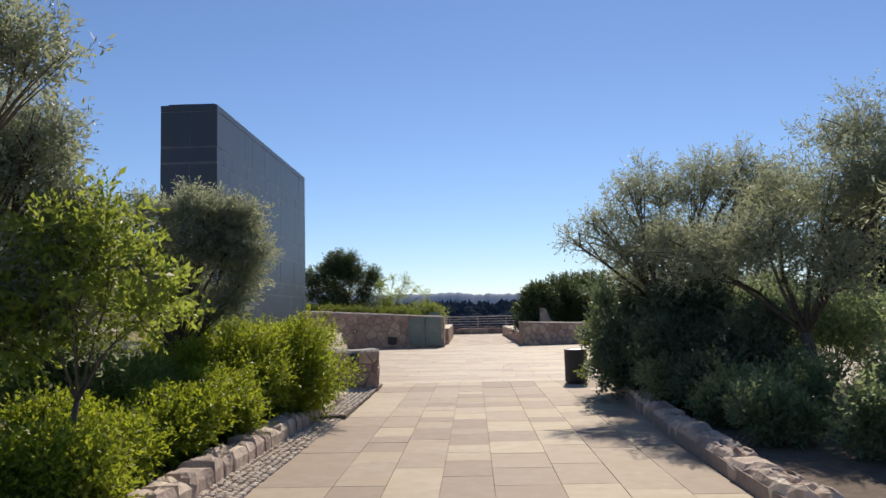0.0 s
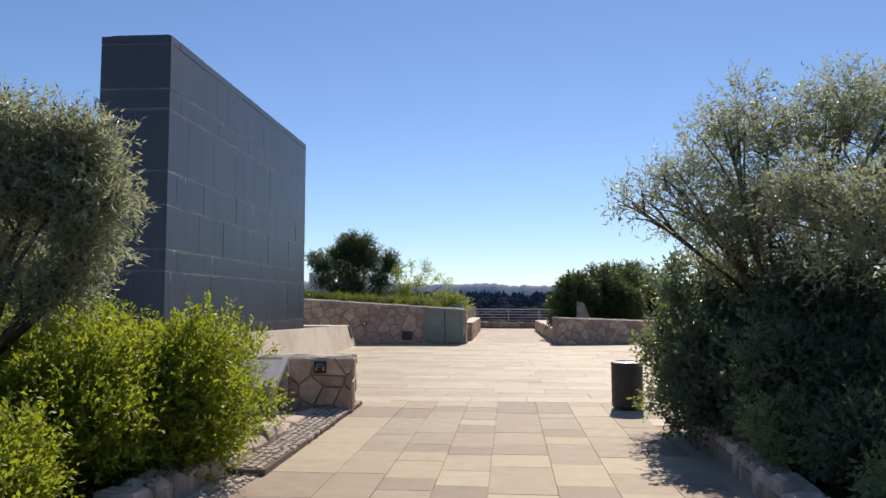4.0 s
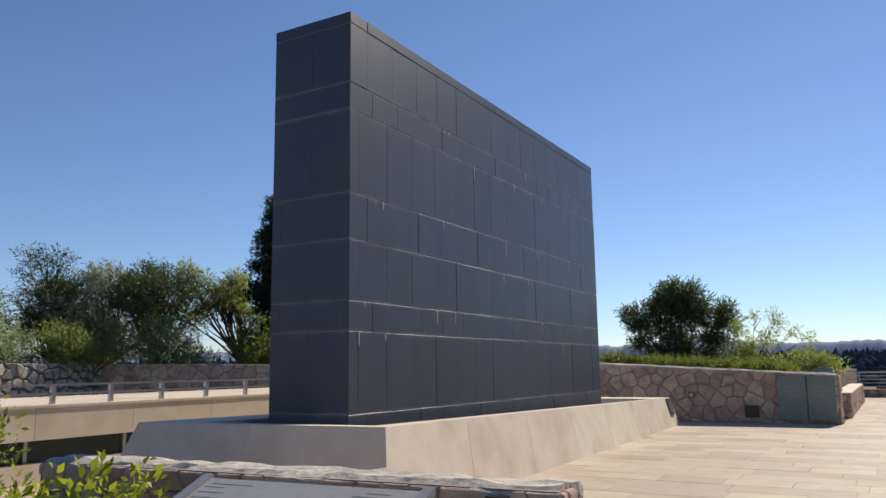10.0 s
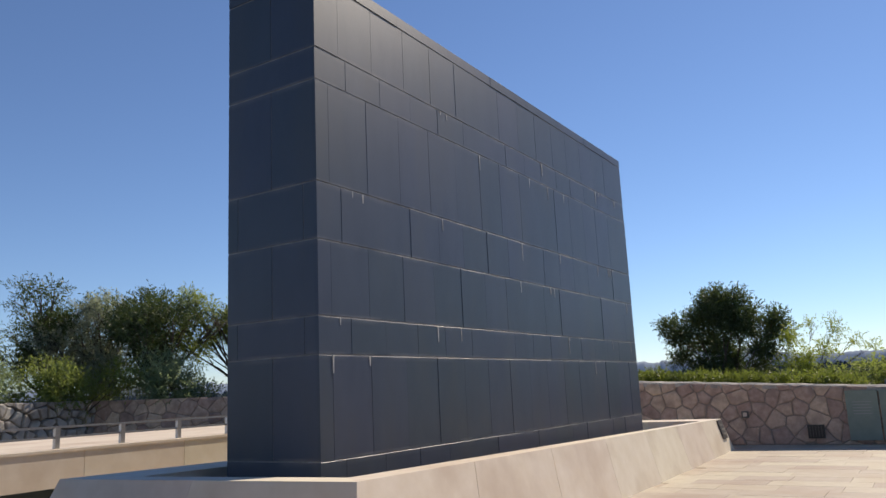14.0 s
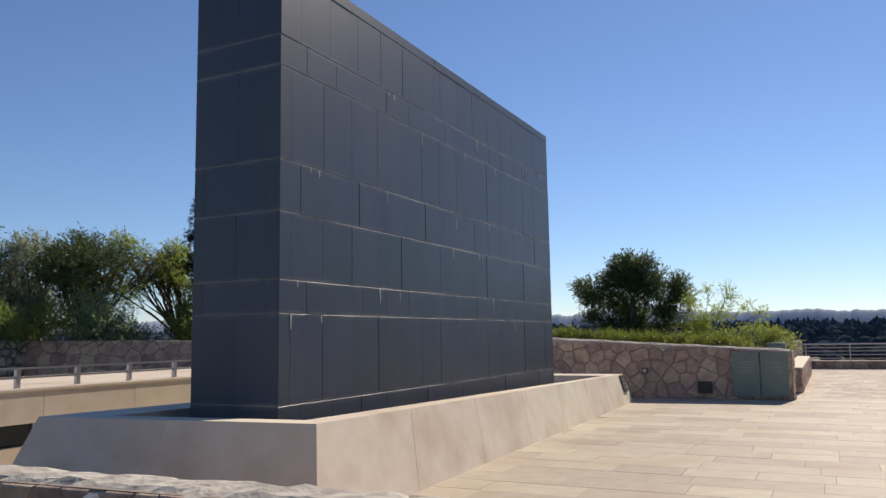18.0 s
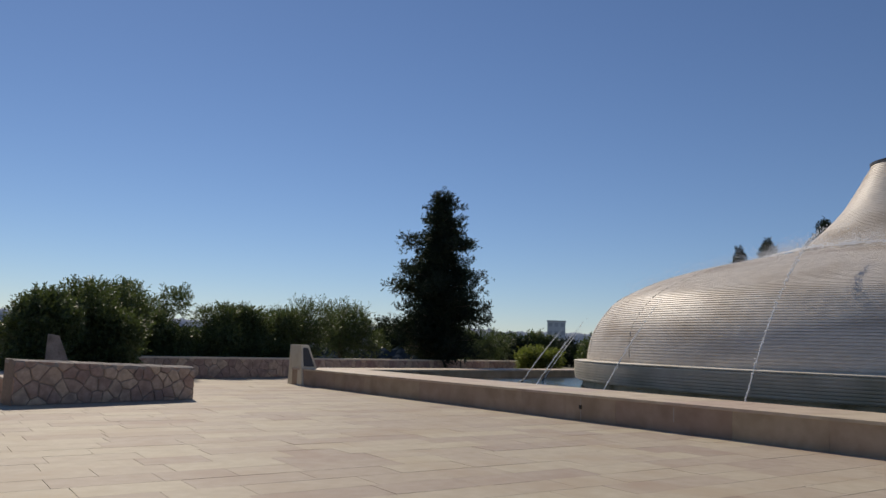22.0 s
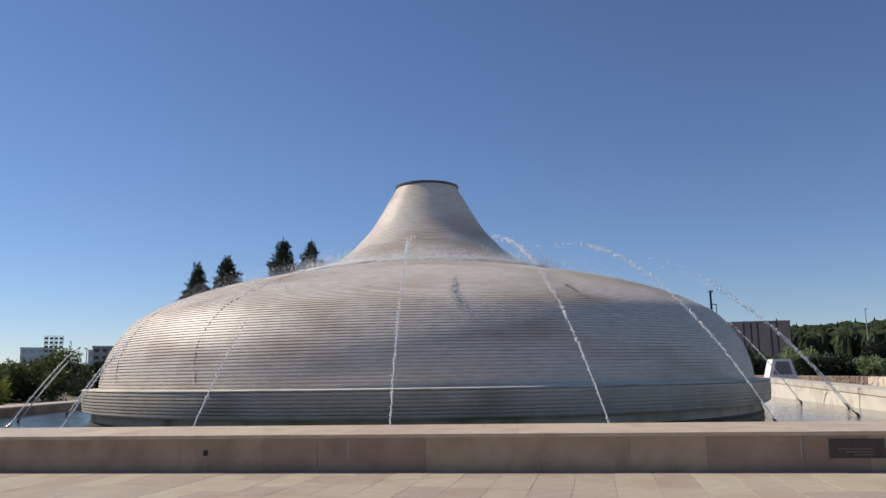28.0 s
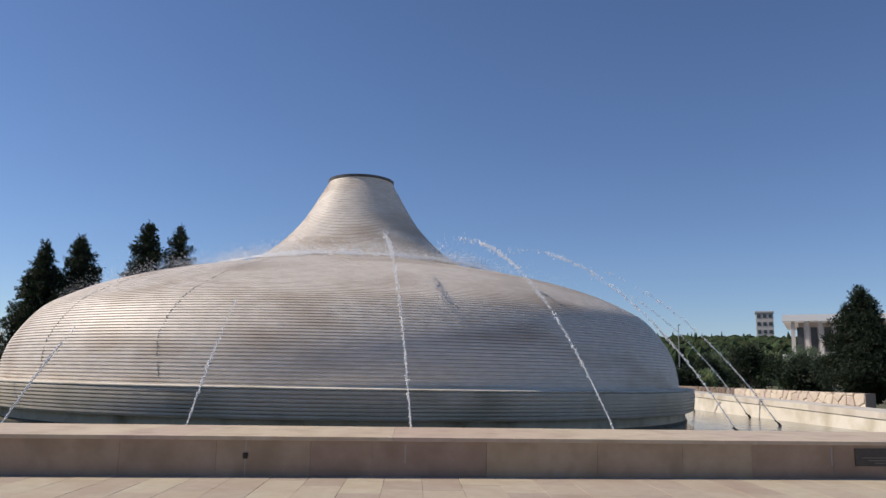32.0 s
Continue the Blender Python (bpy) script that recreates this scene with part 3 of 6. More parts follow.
for k in range(9):
    z0 = WZ0 + (WZ1 - WZ0) * ROWS[k] + 0.008 if k else 0.47
    z1 = WZ0 + (WZ1 - WZ0) * ROWS[k + 1] - 0.008
    cap = k == 8
    # long east face
    ys = [WY0, WY0 + (0.22 if k in (1, 3, 5) else 0.55 if k in (2, 6) else 0.42)]
    step = 0.68 if not cap else 1.3
    while ys[-1] < WY1 - 0.5:
        ys.append(ys[-1] + step * prng.choice((1, 1, 1.04, 0.96)))
    ys[-1] = WY1
    o = 0.003 if cap else 0.0
    for a, b in zip(ys, ys[1:]):
        jx = prng.uniform(-0.003, 0.003)
        part("panel", panel(WX1 - 0.035, WX1 + o + jx, a + 0.0012, b - 0.0012, z0, z1, "x"), BASALT, basalt)
    # south end face
    xs = [WX0, bx + 0.02, WX1] if k in (1, 3, 5, 7) else [WX0, WX0 + 0.17, WX1 - 0.2, WX1] if k in (2, 4) else [WX0, WX1]
    for a, b in zip(xs, xs[1:]):
        part("panel", panel(a + 0.004, b - 0.004 - 0.03 * (b == WX1), WY0 - o, WY0 + 0.035, z0, z1, "y"), BASALT, basalt)
    # west and north faces, in long slabs
    part("panel", panel(WX0 + 0.035, WX0 - o, WY0 + 0.04, WY1 - 0.003, z0, z1, "x"), BASALT, basalt)
    part("panel", local(WX0 + 0.04, WX1 - 0.04, WY1 - 0.03, WY1 + o, z0, z1), BASALT, basalt)
part("coping", local(WX0 + 0.15, WX1 - 0.10, WY0 + 0.12, WY1 - 0.1, WZ1 - 0.06, WZ1 + 0.05), BASALT, basalt, "slightly raised dark coping on the top")
# lime streaks below some joints
for _ in range(34):
    k = prng.choice((2, 3, 4, 5, 5, 6, 7, 7))
    zt = WZ0 + (WZ1 - WZ0) * ROWS[k] - 0.01
    y, ln, w = prng.uniform(WY0 + 0.2, WY1 - 0.3), prng.uniform(0.05, 0.3), prng.uniform(0.008, 0.02)
    bm = bmesh.new()
    vs = [bm.verts.new((WX1 + 0.0045 - bx, q - by, z)) for q, z in ((y - w, zt), (y + w, zt), (y + w * 0.4, zt - ln), (y - w * 0.3, zt - ln))]
    vb = [bm.verts.new((WX1 - 0.004 - bx, v.co.y, v.co.z)) for v in vs]
    bm.faces.new(vs)
    for i in range(4):
        bm.faces.new((vs[i], vb[i], vb[(i + 1) % 4], vs[(i + 1) % 4]))
    part("lime_streak", bm, LIME, basalt, "whitish lime streak")

# the battered plinth: a ring of four sloping walls round a sunken channel
PT = [(-8.8, 16.85, 0.98), (-5.12, 17.25, 0.98), (-5.45, 31.7, 0.75), (-8.9, 31.7, 0.75)]      # outer top edge
PB = [(-9.2, 16.5, 0.0), (-4.85, 16.9, 0.0), (-5.22, 31.95, 0.0), (-9.2, 31.95, 0.0)]
PI = [(-8.25, 17.45, 0.95), (-5.62, 17.75, 0.95), (-5.8, 31.2, 0.73), (-8.4, 31.2, 0.73)]         # inner top edge
plinth = thing("plinth", "cream limestone plinth with sloping sides and a broad rim", "plinth", at=(-7, 23, 0))


def rel(p):
    return (p[0] + 7, p[1] - 23, p[2])


for s in range(4):
    a, b = s, (s + 1) % 4
    count = 7 if s in (1, 3) else 2
    for k in range(count):
        def mix(p, q, t):
            return tuple(p[i] + (q[i] - p[i]) * t for i in range(3))
        g = 0.00025
        t0, t1 = k / count + (g if k else 0), (k + 1) / count - (g if k < count - 1 else 0)
        ring = [[mix(P[a], P[b], t) for P in (PB, PT, PI)] for t in (t0, t1)]
        for r in ring:
            r.append((r[2][0], r[2][1], 0.45))
            r.append((r[2][0], r[2][1], -0.1))
            r[0] = (r[0][0], r[0][1], -0.1)
        bm = bmesh.new()
        quad_prism(bm, [rel(p) for p in ring[0]], [rel(p) for p in ring[1]])
        part("block", bm, CREAM, plinth)
bm = bmesh.new()
box(bm, -8.45 + 7, -5.6 + 7, 17.4 - 23, 31.25 - 23, 0.30, 0.46)
part("channel_floor", bm, JOINT, plinth, "dark floor of the channel round the wall")
# small plaque on the north end of the plinth's east side, and drain holes
bm = bmesh.new()
quad_prism(bm, [rel(p) for p in ((-5.43, 31.15, 0.72), (-5.43, 31.55, 0.715), (-5.31, 31.56, 0.30), (-5.31, 31.16, 0.30))],
           [rel(p) for p in ((-5.40, 31.15, 0.74), (-5.40, 31.55, 0.735), (-5.28, 31.56, 0.315), (-5.28, 31.16, 0.315))])
pplate = part("plaque", bm, PLAQUE, plinth, "small dark bronze plaque")
for z in (0.64, 0.54, 0.44):
    bm = bmesh.new()
    x = -5.40 + (0.74 - z) * 0.282 + 0.004
    quad_prism(bm, [rel((x, 31.22, z)), rel((x, 31.48, z)), rel((x + 0.012, 31.48, z - 0.035)), rel((x + 0.012, 31.22, z - 0.035))],
               [rel((x + 0.004, 31.22, z)), rel((x + 0.004, 31.48, z)), rel((x + 0.016, 31.48, z - 0.035)), rel((x + 0.016, 31.22, z - 0.035))])
    part("lettering", bm, LETTER, pplate)
for hx, hy in ((-8.3, 16.62), (-6.1, 16.83)):
    part("drain_hole", mesh_of("drain_hole", *lathe([(0.03, 0.0), (0.03, 0.02), (0.02, 0.02), (0.018, 0.005)], 10, close=True), BLACK), BLACK, plinth, "small dark drain hole").matrix_world = pose(hx, hy, 0.10, 70, 0, 5)

# ---- low rubble wall with the audio sign, and the reading panel before it ----
low = thing("wall_low", "low rubble stone wall with an uneven cap", "wall", kind="structure")
LW0, LW1 = (-7.4, 14.6), (-2.13, 14.95)
part("core", wall_body("core", [LW0, LW1, (-2.19, 15.45), (-7.45, 15.1)], -0.1, [0.78] * 4, MORTAR), MORTAR, low)
rubble_face(low, LW0, LW1, 0.0, 0.78, 0.78, 0.31, STONE, 21, 0.04)
rubble_face(low, LW1, (-2.19, 15.45), 0.0, 0.78, 0.78, 0.28, STONE, 22, 0.04)
rubble_face(low, (-2.19, 15.45), (-7.45, 15.1), 0.0, 0.78, 0.78, 0.34, STONE, 23, 0.03, joined=True)
rough_top(low, LW0, LW1, 0.5, 0.78, 0.78, 24, STONE_ROUGH)
sign = thing("audio_sign", "small square black sign with a white headphone mark", "sign", at=(-2.56, 14.86, 0.65), turn=4.0)
plate = part("plate", box_bm(-0.085, 0.085, -0.012, 0.06, -0.085, 0.085), BLACK, sign)
vs, fs = [], []
arc = [(0.052 * math.cos(a), -0.015, -0.005 + 0.052 * math.sin(a)) for a in [math.pi * i / 12 for i in range(13)]]
tube(vs, fs, arc, [0.006] * 13, 6)
part("headphone_band", mesh_of("headphone_band", vs, fs, PANEL), PANEL, plate, "white headphone band")
for s in (-1, 1):
    part("ear_cup", box_bm(s * 0.05 - 0.012, s * 0.05 + 0.012, -0.02, -0.012, -0.05, 0.0, 0.003), PANEL, plate, "white ear cup")
for i in (-1, 0, 1):
    part("digit", box_bm(i * 0.016 - 0.004, i * 0.016 + 0.004, -0.017, -0.012, -0.004, 0.014), PANEL, plate, "small white mark")

lect = thing("reading_panel", "grey metal reading panel with a tilted printed face", "sign", at=(-3.99, 14.25, 0.0), turn=4.0)
# sloping board from low front to high back
def tilt_plate(x0, x1, y0, y1, z0, z1, t, lift=0.0):
    n = Vector((0, -(z1 - z0), (y1 - y0))).normalized()
    bm = bmesh.new()
    lo = [Vector(p) + n * lift for p in ((x0, y0, z0), (x1, y0, z0), (x1, y1, z1), (x0, y1, z1))]
    quad_prism(bm, lo, [p + n * t for p in lo])
    return bm


board = part("board", tilt_plate(-1.02, 0.98, -0.38, 0.36, 0.44, 0.74, 0.03), PANEL, lect, "pale grey printed face")
part("board_edge", tilt_plate(-1.02, 0.98, -0.40, -0.38, 0.40, 0.408, 0.05), GREYPAINT, lect)
for s in (-1.06, 0.98):
    part("side_rail", tilt_plate(s, s + 0.08, -0.42, 0.38, 0.425, 0.748, 0.06), GREYPAINT, lect)
    part("leg", box_bm(s, s + 0.08, -0.42, -0.34, -0.02, 0.44, 0.003), GREYPAINT, lect)
    part("leg", box_bm(s, s + 0.08, 0.30, 0.38, -0.02, 0.72, 0.003), GREYPAINT, lect)
lr = random.Random(8)
def on_board(x, v, w, h, name, label=""):
    """A printed mark: x across, v up the slope from 0 to 1."""
    y0, y1 = -0.38 + 0.74 * v, -0.38 + 0.74 * (v + h)
    z0, z1 = 0.44 + 0.30 * v, 0.44 + 0.30 * (v + h)
    part(name, tilt_plate(x, x + w, y0, y1, z0, z1, 0.0025, 0.0302), PANEL_INK, board, label)
for i in range(16):
    v = 0.12 + i * 0.048
    on_board(0.45 + 0.02 * (i % 3), v, 0.38 - 0.06 * lr.random(), 0.016, "text_line")
    if i % 2:
        on_board(-0.95, v, 0.30 - 0.1 * lr.random(), 0.014, "text_line")
for i in range(9):
    on_board(-0.05 + 0.3 * lr.random(), 0.25 + 0.5 * lr.random(), 0.05 + 0.09 * lr.random(), 0.015 + 0.03 * lr.random(), "plan_mark")
on_board(-0.9, 0.9, 0.4, 0.02, "heading")
on_board(0.55, 0.9, 0.2, 0.02, "heading")
on_board(-0.75, 0.05, 0.75, 0.014, "text_line")
part("plan_mark", tilt_plate(-0.34, -0.31, -0.2, 0.0, 0.513, 0.594, 0.0025, 0.0302), PANEL_INK, board)

# ---- litter bin ----
can = thing("litter_bin", "round dark metal litter bin with an open top", "bin", at=(1.85, 15.75, 0))
part("body", mesh_of("body", *lathe([(0.215, 0.03), (0.225, 0.05), (0.23, 0.65), (0.235, 0.655), (0.235, 0.685), (0.215, 0.69), (0.208, 0.65), (0.195, 0.10), (0.0, 0.09)], 40), BIN, False), BIN, can)
part("foot_ring", mesh_of("foot_ring", *lathe([(0.18, 0.0), (0.205, 0.0), (0.205, 0.05), (0.18, 0.05)], 32), BLACK), BLACK, can)
part("liner_rim", mesh_of("liner_rim", *lathe([(0.18, 0.65), (0.206, 0.665), (0.206, 0.695), (0.185, 0.70), (0.18, 0.65)], 32), METAL), METAL, can, "steel liner rim")

# ---- kerbs of rough stones ----
def kerb(name, pts, width, h, seed):
    ob = thing(name, "kerb of rough-hewn pale stones", "kerb", kind="structure")
    rng = random.Random(seed)
    part("bedding", wall_body("bedding", pts + [(x + width * 0.9, y) for x, y in pts[::-1]], -0.11, [h * 0.6] * 2 * len(pts), MORTAR), MORTAR, ob)
    y = pts[0][1]
    while y < pts[-1][1]:
        ln = rng.uniform(0.2, 0.44)
        x = float(np.interp(y + ln / 2, [p[1] for p in pts], [p[0] for p in pts]))
        cols = [(0.0, 1.0)] if rng.random() < 0.35 else [(0.0, rng.uniform(0.4, 0.6)), None]
        if cols[-1] is None:
            cols[1] = (cols[0][1], 1.0)
        for a, b in cols:
            x0, x1 = x + a * width + 0.008, x + b * width - 0.008
            hh = h * rng.uniform(0.86, 1.1)
            bm = bmesh.new()
            rings = []
            for dd, z in ((0, -0.05), (0, hh * 0.62), (0.03, hh * 0.92), (0.075, hh)):
                ring = []
                for px, py in ((x0 + dd, y + 0.008 + dd), ((x0 + x1) / 2, y + 0.004 + dd), (x1 - dd, y + 0.008 + dd), (x1 - dd, y + ln / 2), (x1 - dd, y + ln - 0.008 - dd), ((x0 + x1) / 2, y + ln - 0.004 - dd), (x0 + dd, y + ln - 0.008 - dd), (x0 + dd, y + ln / 2)):
                    j = 0.018 if z > 0 else 0
                    ring.append(bm.verts.new((px + rng.uniform(-j, j), py + rng.uniform(-j, j), z + rng.uniform(-j, j))))
                rings.append(ring)
            for r0, r1 in zip(rings, rings[1:]):
                for i in range(8):
                    bm.faces.new((r0[i], r0[(i + 1) % 8], r1[(i + 1) % 8], r1[i]))
            c = bm.verts.new(((x0 + x1) / 2, y + ln / 2, hh + rng.uniform(-0.01, 0.02)))
            for i in range(8):
                bm.faces.new((rings[3][i], rings[3][(i + 1) % 8], c))
            part("stone", bm, KERB, ob)
        y += ln
    return ob


kerb("kerb_west", [(-3.15, -4), (-3.06, 5), (-2.95, 9), (-2.80, 12.6)], 0.36, 0.20, 31)
kerb("kerb_east", [(1.80, -4), (1.82, 5), (1.92, 8.9), (2.12, 11.5), (2.32, 14.0)], 0.32, 0.22, 32)

# cobbles between the path and the low wall
cob = thing("cobble_strip", "strip of small rounded cobbles beside the path", "pavement", kind="structure")
part("bedding", box_bm(-6.0, -2.14, 11.0, 15.9, -0.06, 0.055), SOIL, cob)
crng = random.Random(4)
vs, fs = [], []
def pebble(x, y, r, lists, z=0.0):
    b = len(lists[0])
    n = 7
    a0 = crng.random() * 6
    for k, h in ((1.0, -0.01), (0.9, r * 0.35), (0.5, r * 0.55)):
        for i in range(n):
            a = a0 + 2 * math.pi * i / n
            q = r * k * crng.uniform(0.85, 1.1)
            lists[0].append((x + q * math.cos(a), y + q * math.sin(a), z + h))
    for rr in range(2):
        for i in range(n):
            lists[1].append((b + rr * n + i, b + rr * n + (i + 1) % n, b + (rr + 1) * n + (i + 1) % n, b + (rr + 1) * n + i))
    lists[1].append(tuple(b + 2 * n + i for i in range(n)))
y = 3.0
while y < 15.9:
    for c in range(5):
        pebble(-2.16 - c * 0.085 - 0.02 * max(0.0, 13 - y) + crng.uniform(-0.012, 0.012) - (0.02 if y < 12 else 0), y + crng.uniform(-0.02, 0.02), crng.uniform(0.03, 0.046), (vs, fs), 0.0 if y < 11 else 0.05)
    y += 0.085
tagged(part("cobbles", mesh_of("cobbles", vs, fs, COBBLE), COBBLE, cob), kind="stuff")
for poly in cells([(-5.8, 11.6), (-2.55, 11.6), (-2.55, 14.86), (-5.8, 14.66)], 0.46, random.Random(9)):
    part("flagstone", stone_mesh("flagstone", poly, lambda x, y, o: (x, y, o + 0.052), 0.03, 0.02, crng, KERB), KERB, cob)

# ---- north walls behind the plaza ----
nw = thing("wall_north_west", "rubble stone garden wall of pinkish polygonal stones", "wall", kind="structure")
NA, NB = (-9.2, 33.25), (-1.33, 33.35)
part("core", wall_body("core", [NA, NB, (-1.31, 33.85), (-9.2, 33.85)], -0.1, [1.79, 1.30, 1.30, 1.79], MORTAR), MORTAR, nw)
rubble_face(nw, NA, NB, 0, 1.79, 1.30, 0.37, STONE, 41, 0.035, 0.02)
rubble_face(nw, NB, (-1.31, 33.85), 0, 1.30, 1.30, 0.3, STONE, 42, 0.035, 0.02)
rough_top(nw, NA, NB, 0.5, 1.79, 1.31, 43, STONE_ROUGH, 0.3, 0.02)
for x0, x1 in ((-2.82, -2.13), (-2.09, -1.42)):
    pl = thing("wall_plate", "flat grey-green patinated plate fixed on the stone wall", "plate", at=((x0 + x1) / 2, 33.27, 0.70), group="plates on the wall")
    plate = part("plate", box_bm((x0 - x1) / 2, (x1 - x0) / 2, -0.03, 0.08, -0.60, 0.58), BRONZE, pl)
    for i in range(5):
        part("lettering", box_bm(-0.2, 0.2 - 0.05 * (i % 2), -0.034, -0.03, 0.3 - i * 0.07, 0.315 - i * 0.07), GREYPAINT, plate)
vent = thing("wall_vent", "small dark square vent grille low in the stone wall", "vent", at=(-3.55, 33.26, 0.32))
vframe = part("frame", box_bm(-0.19, 0.19, -0.045, 0.06, -0.16, 0.16), BLACK, vent)
for i in range(5):
    part("slat", box_bm(-0.15 + i * 0.065, -0.125 + i * 0.065, -0.055, -0.045, -0.13, 0.13), PLAQUE, vframe)
lampbox = thing("wall_light", "small recessed square wall light with a pale cover", "light", at=(-5.18, 33.26, 0.77))
lframe = part("frame", box_bm(-0.085, 0.085, -0.045, 0.05, -0.085, 0.085), PLAQUE, lampbox)
part("cover", box_bm(-0.05, 0.05, -0.05, -0.045, -0.05, 0.05), STONE_PALE, lframe)
cabinet = thing("service_cabinet", "grey metal service cabinet standing behind the wall", "cabinet", at=(-1.75, 34.7, 0))
part("body", box_bm(-0.25, 0.25, -0.2, 0.2, -0.1, 1.5, 0.02), BRONZE, cabinet)
part("door", box_bm(-0.22, 0.22, -0.215, -0.2, 0.1, 1.45), BRONZE, cabinet)

ne = thing("wall_north_east", "low rubble stone planter wall of squared pinkish stones", "wall", kind="structure")
EA, EB = (2.12, 33.45), (6.56, 34.7)
part("core", wall_body("core", [EA, EB, (6.42, 35.2), (1.98, 33.95)], -0.1, [1.0, 0.83, 0.83, 1.0], MORTAR), MORTAR, ne)
rubble_face(ne, EA, EB, 0, 1.0, 0.83, 0.30, STONE, 44, 0.035, 0.018)
rubble_face(ne, EB, (6.42, 35.2), 0, 0.83, 0.83, 0.28, STONE, 45, 0.035, 0.018)
rough_top(ne, EA, EB, 0.55, 1.0, 0.84, 46, STONE_ROUGH, 0.3, 0.02)
for nm, a, b, h, w in (("wall_passage_west", (-1.2, 36.0), (-1.15, 47.5), 0.72, -0.5), ("wall_passage_east", (2.0, 48.5), (2.14, 34.2), 0.55, 0.0)):
    ob = thing(nm, "low rubble wall along the paved passage", "wall", kind="structure")
    pa, pb = a, b
    side = -0.45 if nm.endswith("west") else 0.45
    ring = [pa, pb, (pb[0] + side, pb[1]), (pa[0] + side, pa[1])]
    part("core", wall_body("core", ring, -0.1, [h] * 4, MORTAR), MORTAR, ob)
    if side < 0:
        rubble_face(ob, (-1.65, 36.0), (-1.2, 36.0), 0, h, h, 0.26, STONE, 47)
        rubble_face(ob, pa, pb, 0, h, h, 0.34, STONE, 48, joined=True)
    else:
        rubble_face(ob, pa, pb, 0, h, h, 0.34, STONE, 49, joined=True)
    part("cap", box_bm(min(pa[0], pb[0]) + min(side, 0), max(pa[0], pb[0]) + max(side, 0), min(pa[1], pb[1]), max(pa[1], pb[1]), h - 0.02, h + 0.03, 0.01), STONE_PALE, ob)
slabst = thing("standing_stone", "upright weathered grey stone slab behind the planter wall", "stone", at=(3.45, 36.4, 0.0))
bm = bmesh.new()
quad_prism(bm, [(-0.32, -0.08, 0), (0.62, -0.08, 0), (0.6, 0.12, 0), (-0.3, 0.12, 0)], [(-0.3, -0.06, 1.62), (-0.02, -0.06, 1.58), (0.02, 0.08, 1.55), (-0.28, 0.08, 1.6)])
part("slab", bm, STONE_ROUGH, slabst)
slab("planter_soil", 2.3, 6.6, 35.5, 45.0, -0.1, 0.8, SOIL, "raised soil bed behind the planter wall", "soil").location.z = -0.55
slab("terrace_soil", -22, -1.75, 33.85, 60, -0.1, 1.30, SOIL, "raised planted terrace behind the stone wall", "soil")

endw = thing("wall_terrace_end", "low stone wall under the far terrace railing", "wall", kind="structure")
part("core", box_bm(-9, 10, 52.0, 52.4, -0.12, 0.38), STONE, endw)
rubble_face(endw, (-9, 52.0), (10, 52.0), 0, 0.38, 0.38, 0.4, STONE, 50, joined=True)
rail = thing("terrace_railing", "grey steel railing with horizontal bars above the low wall", "railing")
vs, fs = [], []
for i in range(5):
    z = 0.50 + i * 0.17
    vs, fs = [], []
    tube(vs, fs, [(-9, 52.2, z), (0, 52.25, z), (10, 52.2, z)], [0.02 if i < 4 else 0.04] * 3, 6)
    part("bar" if i < 4 else "handrail", mesh_of("bar", vs, fs, METAL), METAL, rail)
for i in range(11):
    part("post", box_bm(-9 + i * 1.9 - 0.025, -9 + i * 1.9 + 0.025, 52.17, 52.22, 0.30, 1.18), METAL, rail)

bw = thing("wall_east_garden", "long low rubble stone wall along the garden edge", "wall", kind="structure")
GA, GB = (6.0, 44.4), (34.0, 52.3)
part("core", wall_body("core", [GA, GB, (33.9, 52.8), (5.9, 44.9)], -0.1, [0.8] * 4, MORTAR), MORTAR, bw)
rubble_face(bw, GA, GB, 0, 0.8, 0.8, 0.42, STONE, 51, joined=True)
part("cap", wall_body("cap", [(GA[0], GA[1] - 0.04), (GB[0], GB[1] - 0.04), (33.9, 52.85), (5.9, 44.95)], 0.79, [0.86] * 4, STONE_PALE), STONE_PALE, bw)

# ---- west court: cream building edge with a glass band, railing, stone walls ----
cr = thing("court_building", "low cream stone building edge with a dark glass band", "building")
for i in range(12):
    part("fascia_block", box_bm(-11.75, -11.3, 10 + i * 1.75 + 0.004, 11.75 + i * 1.75 - 0.004, 0.64, 1.12), CREAM, cr)
    part("window_pane", box_bm(-11.6, -11.55, 10 + i * 1.75 + 0.03, 11.75 + i * 1.75 - 0.03, 0.30, 0.64), GLASS, cr)
    part("mullion", box_bm(-11.56, -11.5, 10 + i * 1.75 - 0.03, 10 + i * 1.75 + 0.03, 0.29, 0.64), METAL, cr)
part("sill", box_bm(-11.7, -11.36, 10, 31, -0.05, 0.295), CREAM, cr)
part("roof", box_bm(-15.5, -11.28, 10, 31, 1.122, 1.16), CREAM, cr)
part("rear_wall", box_bm(-15.5, -11.8, 10, 31, -0.05, 1.12), CREAM, cr)
crail = thing("court_railing", "low steel railing on the cream building edge", "railing", at=(-11.5, 10, 1.16))
for i in range(20):
    part("post", box_bm(-0.03, 0.03, i * 1.05, i * 1.05 + 0.07, 0, 0.30), METAL, crail)
for z in (0.16, 0.30):
    part("rail", box_bm(-0.02, 0.02, 0, 20.5, z - 0.015, z + 0.015), METAL, crail)
wr = thing("wall_west_rough", "rough boulder stone wall in the west court", "wall", kind="structure")
part("core", wall_body("core", [(-20.0, 8), (-22.5, 26.2), (-23.1, 26.2), (-20.6, 8)], -0.1, [1.93] * 4, MORTAR), MORTAR, wr)
